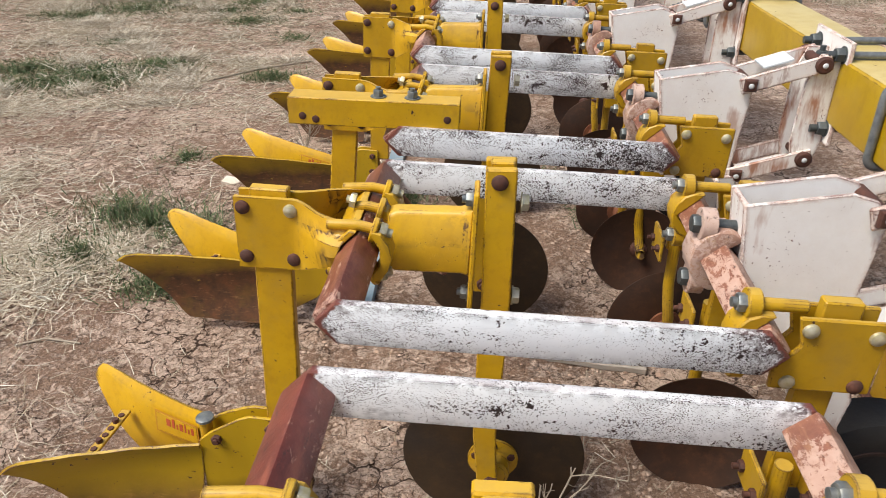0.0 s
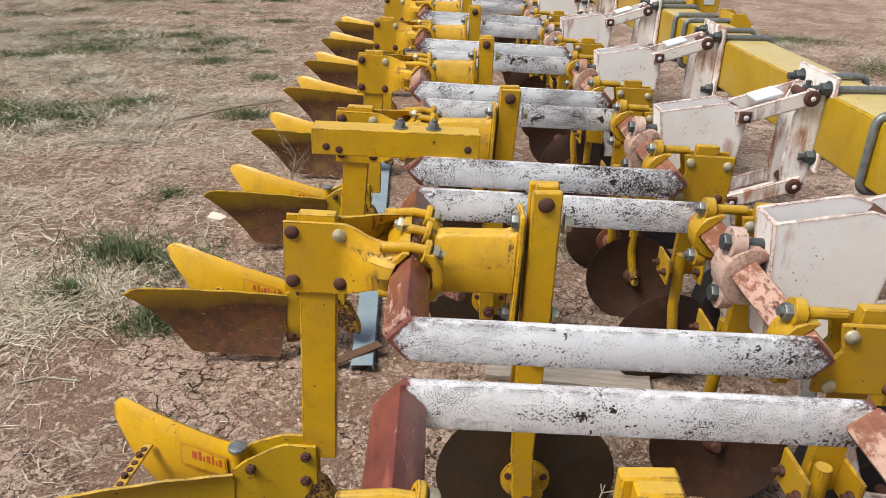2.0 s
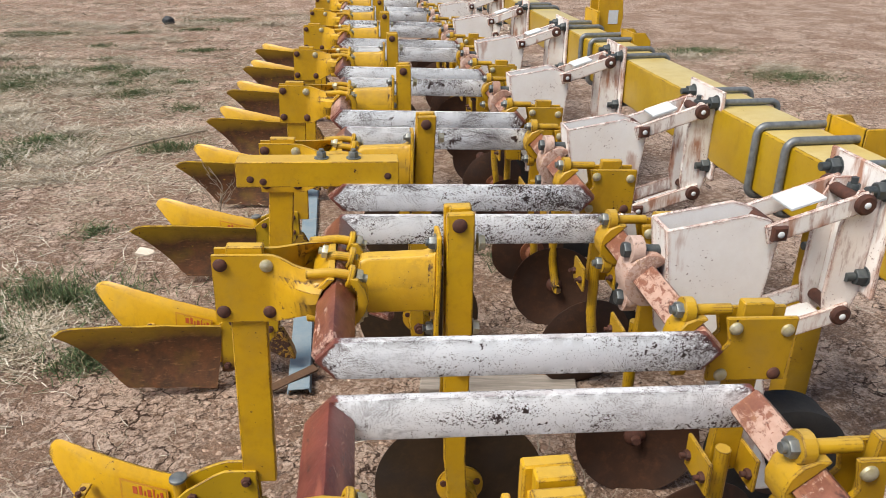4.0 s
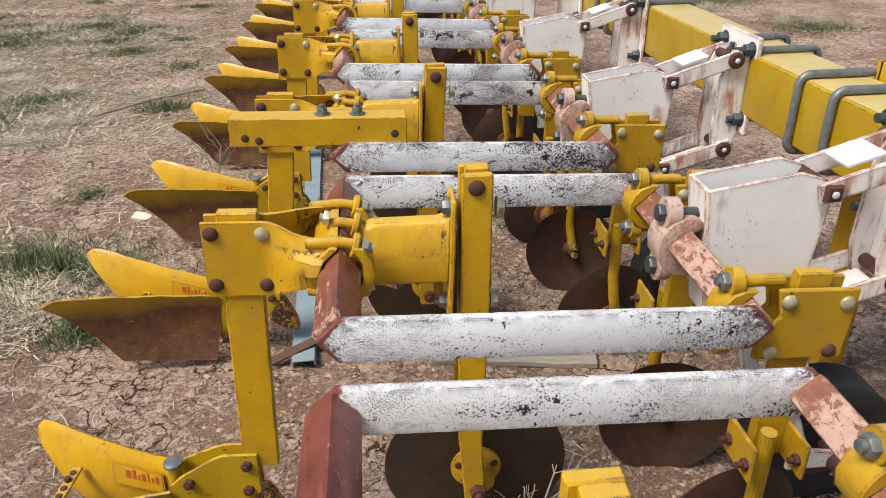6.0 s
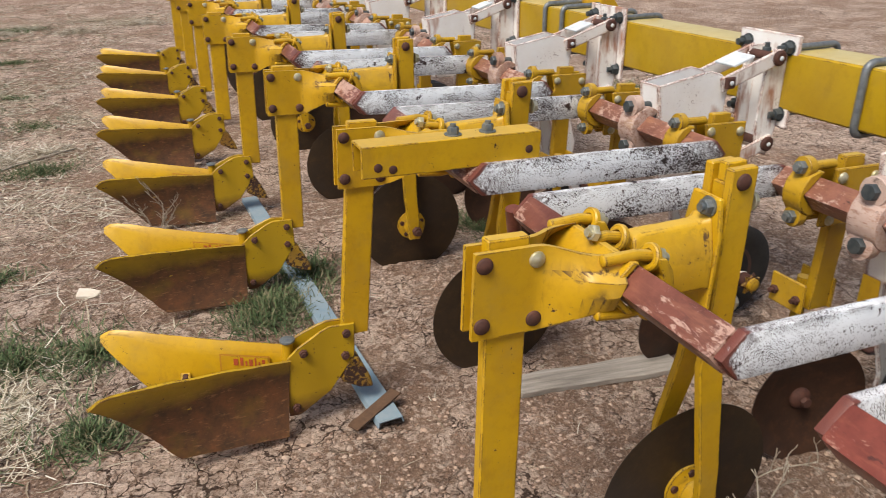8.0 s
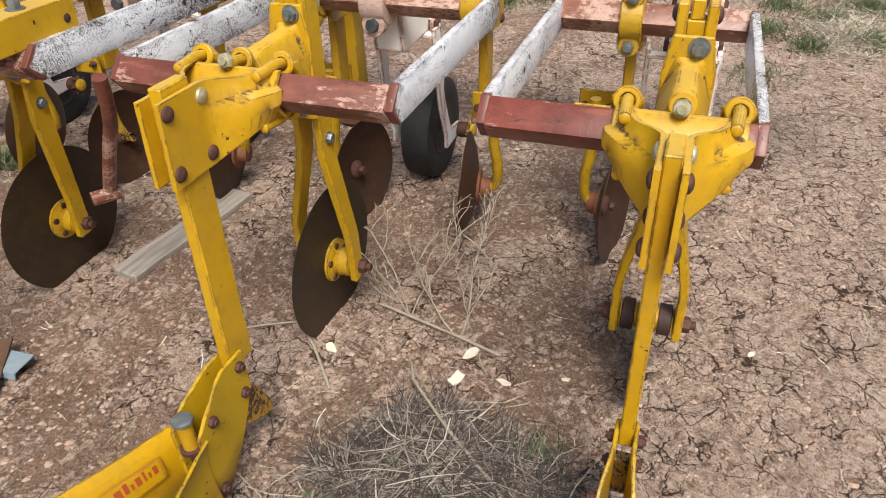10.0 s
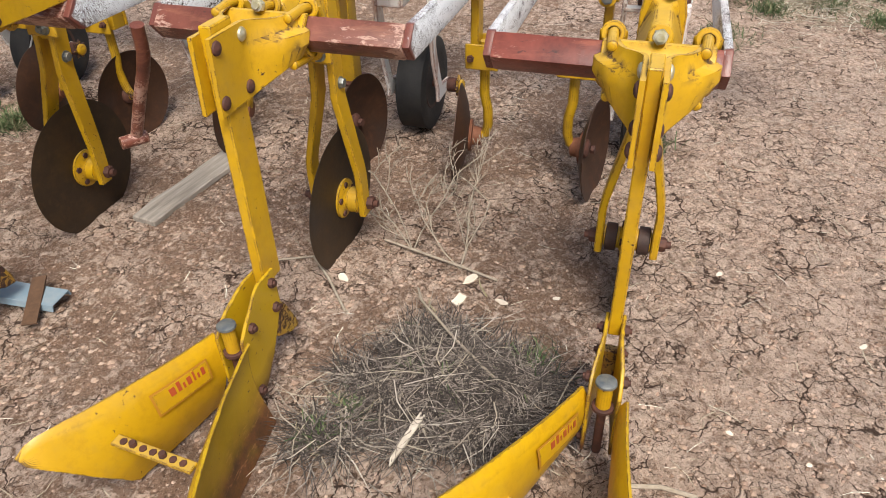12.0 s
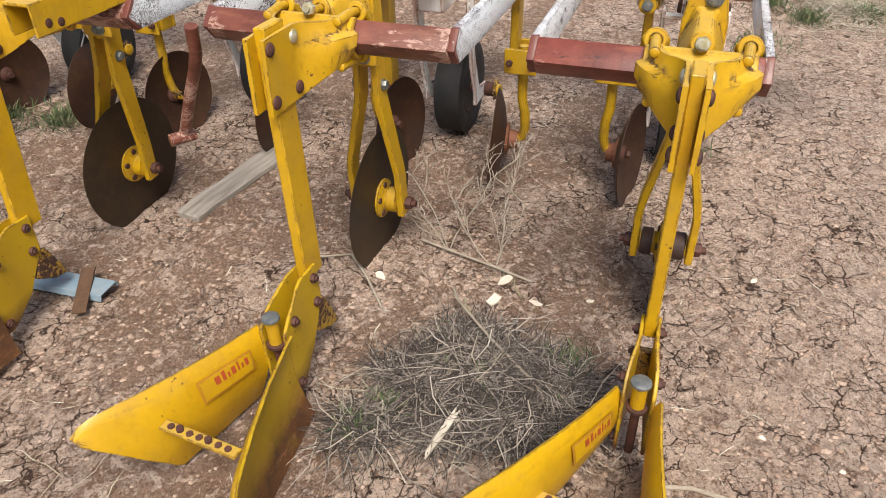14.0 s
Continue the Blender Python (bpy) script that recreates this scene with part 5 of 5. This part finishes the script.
def clods(n, seed, lo, hi, area):
    r = np.random.default_rng(seed)
    x, y = r.uniform(area[0], area[1], n), r.uniform(area[2], area[3], n)
    keep = value_noise(x, y, 2.1, 71) + 0.6 * value_noise(x, y, 6.7, 72) > r.uniform(-0.9, 0.5, n)
    x, y = x[keep], y[keep]
    n = len(x)
    s = lo + (hi - lo) * r.power(0.35, n)
    base = np.array([(1, 0, 0), (0.3, 0.9, 0), (-0.8, 0.6, 0), (-0.7, -0.7, 0), (0.4, -0.9, 0), (0.1, 0.1, 0.8), (0.0, 0.0, -0.6)], float)
    v = base[None] * r.uniform(0.55, 1.25, (n, 7, 3)) * s[:, None, None]
    v[..., 2] *= 0.6
    v += np.stack([x, y, ground_height(x, y) + s * 0.12], 1)[:, None]
    tri = np.array([[0, 1, 5], [1, 2, 5], [2, 3, 5], [3, 4, 5], [4, 0, 5], [1, 0, 6], [2, 1, 6], [3, 2, 6], [4, 3, 6], [0, 4, 6]])
    f = ((np.arange(n) * 7)[:, None, None] + tri).reshape(-1, 3)
    return v.reshape(-1, 3).tolist(), f.tolist()


v, f = gather([clods(52000, 61, 0.0020, 0.0085, (-2.4, 3.4, -1.6, 4.6)), clods(22000, 62, 0.003, 0.013, (-0.6, 4.2, -2.0, 3.0)), clods(6000, 64, 0.003, 0.020, (0.6, 4.8, 0.5, 7.0)), clods(9000, 63, 0.006, 0.026, (-4.5, 5.0, 4.5, 12.0))])
pieces("soil_crumbs", v, f, CRUMB, "small crumbs of dry soil", "soil")
v, f = clods(700, 66, 0.0015, 0.0055, (-2.2, 3.4, -1.6, 4.6))
pieces("pebbles", v, f, CLOD, "small pale pebbles in the soil", "pebbles")


def crust(n, seed, lo, hi, area, least):
    """Thin ragged plates of dried crust, a little lifted and tilted."""
    r = np.random.default_rng(seed)
    x, y = r.uniform(area[0], area[1], n), r.uniform(area[2], area[3], n)
    keep = value_noise(x, y, 1.7, 81) + 0.7 * value_noise(x, y, 5.1, 82) > r.uniform(least, least + 1.0, n)
    x, y = x[keep], y[keep]
    n = len(x)
    size = lo + (hi - lo) * r.power(0.5, n)
    a = np.linspace(0, math.tau, 6, endpoint=False)[None] + r.uniform(0, math.tau, (n, 1))
    rad = size[:, None] * r.uniform(0.35, 1.3, (n, 6))
    px, py = rad * np.cos(a), rad * np.sin(a) * r.uniform(0.6, 1.0, (n, 1))
    z = px * r.uniform(-0.22, 0.22, (n, 1)) + py * r.uniform(-0.22, 0.22, (n, 1)) + (ground_height(x, y) + 0.001 + size * 0.10)[:, None]
    thick = (0.002 + 0.20 * size)[:, None]
    top = np.stack([px + x[:, None], py + y[:, None], z], 2)
    low = np.stack([px * 0.9 + x[:, None], py * 0.9 + y[:, None], z - thick], 2)
    v = np.concatenate([top, low], 1).reshape(-1, 3)
    k = (np.arange(n) * 12)[:, None, None]
    f = (k + np.array([[0, 1, 2, 3], [0, 3, 4, 5]] + [[(i + 1) % 6, i, 6 + i, 6 + (i + 1) % 6] for i in range(6)])).reshape(-1, 4)
    return v.tolist(), f.tolist()


v, f = gather([crust(14000, 83, 0.002, 0.0075, (-1.0, 3.6, -2.0, 0.35), -0.3), crust(7000, 84, 0.002, 0.006, (-1.3, 3.4, 0.3, 3.4), -0.1), crust(3000, 85, 0.003, 0.008, (-2.6, -0.2, 1.0, 6.0), 0.0), crust(2500, 86, 0.004, 0.012, (1.5, 5.0, 1.0, 8.0), -0.2)])
pieces("crust_flakes", v, f, CRUST, "thin pale flakes of dried soil crust", "soil")


def stick(name, pts, r, material, label, category="stick"):
    pts = [(x, y, float(ground_height(np.array(x), np.array(y))) + z) for x, y, z in pts]
    return solid(name, rod(pts, r, 7), material, label, category)


def at_ground(x, y):
    return float(ground_height(np.array(x), np.array(y)))


# board on the soil
board = box((-0.30, -0.055, 0.0), (0.30, 0.055, 0.026), 0.004)
bmesh.ops.subdivide_edges(board, edges=[e for e in board.edges if e.calc_length() > 0.4], cuts=14)
for q in board.verts:
    q.co.y += 0.010 * noise.noise((q.co.x * 9, 3.0, q.co.y * 4))
    q.co.z += 0.004 * noise.noise((q.co.x * 6, q.co.y * 30, 1.0))
solid("board", board, WOOD, "weathered grey split wooden board lying on soil", "board", at=pose(0.545, 1.645, at_ground(0.55, 1.64) + 0.002, 0, 0, -9))

# sticks, twigs and a broken dry weed
stick("stick", [(0.348, 0.795, 0.010), (0.31, 0.65, 0.020), (0.27, 0.50, 0.012), (0.225, 0.375, 0.008)], 0.0048, STICK, "bent dry grey stick on the soil")
stick("stick", [(0.104, 1.184, 0.008), (0.15, 1.09, 0.010), (0.205, 0.985, 0.008)], 0.0035, STICK, "thin pale dry stick on the soil")
stick("stick", [(0.19, 0.99, 0.010), (0.10, 0.90, 0.014), (-0.03, 0.79, 0.008)], 0.0045, STICK, "short grey stick on the soil")
stick("stick", [(0.118, 0.604, 0.02), (0.02, 0.56, 0.05), (-0.10, 0.43, 0.055), (-0.22, 0.28, 0.04), (-0.336, 0.164, 0.02)], 0.0042, STICK, "long pale stalk lying over the dead heap")
stick("stick", [(-1.46, 1.562, 0.008), (-1.36, 1.60, 0.012), (-1.22, 1.587, 0.006)], 0.004, STICK, "pale dry stalk on bare soil")
stick("stick", [(-1.95, 4.92, 0.012), (-1.6, 5.22, 0.03), (-1.25, 5.56, 0.012)], 0.008, STICK, "long pale dry stalk in the straw")
stick("stick", [(-0.43, -0.09, 0.008), (-0.42, -0.16, 0.012), (-0.43, -0.24, 0.008)], 0.006, STICK, "dark grey twig on the soil")
splint = prism([(0.0, -0.004), (0.10, -0.010), (0.17, -0.007), (0.150, 0.001), (0.185, 0.007), (0.11, 0.010), (0.02, 0.006)], "z", 0.0, 0.010, 0.0015)
solid("wood_splinter", splint, STICKER_WOOD, "bleached split piece of wood on dead stalks", "wood splinter", at=pose(-0.545, 0.470, at_ground(-0.54, 0.47) + 0.020, 0, -5, -13))


def dry_weed(x, y, height, spread_out, seed, label):
    r = random.Random(seed)
    weed = thing("dry_weed", label, "weed", at=pose(x, y, at_ground(x, y) - 0.002))
    bits = []

    def branch(p, way, length, rad, depth):
        pts = [p]
        for i in range(4):
            way = (way + Vector((r.uniform(-0.25, 0.25), r.uniform(-0.25, 0.25), r.uniform(-0.12, 0.16)))).normalized()
            pts.append(pts[-1] + way * length / 4)
        if depth < 2:
            part("stem" if depth == 0 else "branch", rod(pts, rad, 5), STICK, weed)
        else:
            bits.append(rod(pts, rad, 4))
        if depth < 3:
            for k in range((4, 3, 2)[depth]):
                q = pts[r.randint(1, 4)]
                out = (way + Vector((r.uniform(-1, 1), r.uniform(-1, 1), r.uniform(-0.2, 0.7))) * 0.9).normalized()
                branch(q, out, length * r.uniform(0.35, 0.6), rad * 0.74, depth + 1)

    for k in range(3):
        a = r.uniform(-0.5, 1.0) if spread_out > 1 else r.uniform(0, math.tau)
        branch(Vector((0, 0, 0.004)), Vector((math.cos(a) * spread_out, math.sin(a) * spread_out, 1.0)).normalized(), height * r.uniform(0.75, 1.1), 0.0024, 0)
    tagged(part("twig_spray", join(*bits), STICK, weed), kind="stuff")


dry_weed(0.33, 0.69, 0.32, 2.6, 3, "dry branching tumbleweed sprig on bare soil")
dry_weed(0.27, 0.51, 0.30, 2.6, 8, "small dry weed sprig on bare soil")
dry_weed(-0.80, 3.42, 0.22, 0.22, 5, "upright dry weed stalk beside a wing")


def flake(x, y, size, seed, material, name, label, category):
    r = random.Random(seed)
    pts = [(size * r.uniform(0.6, 1.2) * math.cos(a), size * 0.6 * r.uniform(0.6, 1.2) * math.sin(a)) for a in np.linspace(0, math.tau, 8, endpoint=False)]
    solid(name, prism(pts, "z", 0.0, size * 0.22, 0.001), material, label, category, "pale chips on the soil", at=pose(x, y, at_ground(x, y) + 0.001, r.uniform(-8, 8), r.uniform(-8, 8), r.uniform(0, 180)))


for k, (x, y, size) in enumerate(((0.223, 0.460, 0.030), (0.105, 0.470, 0.034), (0.136, 0.340, 0.022), (0.205, 0.183, 0.016), (0.22, -0.69, 0.016), (0.125, 0.858, 0.024), (0.457, -0.302, 0.015), (-0.261, -0.498, 0.012), (-0.205, -0.316, 0.012))):
    flake(x, y, size, k, CHIP, "stone_chip", "pale cream flake of stone on the soil", "stone chip")
flake(-1.13, 3.05, 0.07, 31, CHIP, "paper_scrap", "pale crumpled scrap on the straw", "scrap")

# blue channel strip under the third shank, with a rusty flat across it
strip = prism([(-0.046, 0.0), (-0.040, 0.022), (0.040, 0.022), (0.046, 0.0), (0.040, 0.0), (0.035, 0.017), (-0.035, 0.017), (-0.040, 0.0)], "y", -1.14, 1.14, 0.001)
solid("blue_channel", strip, BLUE, "faded blue steel channel lying under the shank", "steel channel", at=pose(-0.252, 2.805, 0.0, 0, 0, 1.9))
solid("rusty_flat", box((-0.105, -0.022, 0.0), (0.105, 0.022, 0.007), 0.001), DARK_RUST, "rusty flat bar lying across the blue channel", "flat bar", at=pose(-0.245, 1.735, at_ground(-0.24, 1.73) + 0.034, 0, -6, 30))
wire = [(0.842, 2.450, 0.490), (0.846, 2.480, 0.445), (0.865, 2.560, 0.340), (0.895, 2.680, 0.190), (0.908, 2.730, 0.140), (0.900, 2.750, 0.130)]
solid("wire", rod(wire, 0.0035, 6), STICKER, "thin pale bent wire hanging from a bracket", "wire")
# red bent pipe that hangs from the second unit's far bar
hang = [(0.0, 1.285, 0.840), (0.015, 1.300, 0.760), (0.050, 1.345, 0.690), (0.075, 1.400, 0.600), (0.100, 1.455, 0.500), (0.118, 1.490, 0.440)]
pipe = thing("hanging_pipe", "bent oxide-red pipe hanging from the frame", "pipe")
part("pipe", rod(hang, 0.018, 14), RED_TUBE, pipe)
part("cross_sleeve", cyl((0.075, 1.520, 0.428), (0.140, 1.470, 0.428), 0.020, 16), RED_TUBE, pipe)
lump = lathe([(0.10, 0.0), (0.16, 0.05), (0.15, 0.14), (0.08, 0.20), (0.01, 0.21)], (0, 0, 0), (0, 0.1, 1), 14)
for q in lump.verts:
    q.co += 0.04 * noise.noise_vector(q.co * 9)
solid("black_bucket", lump, DARK, "dark crushed bucket in the far dry grass", "bucket", at=pose(-3.15, 12.6, -0.01) @ Matrix.Scale(0.6, 4))
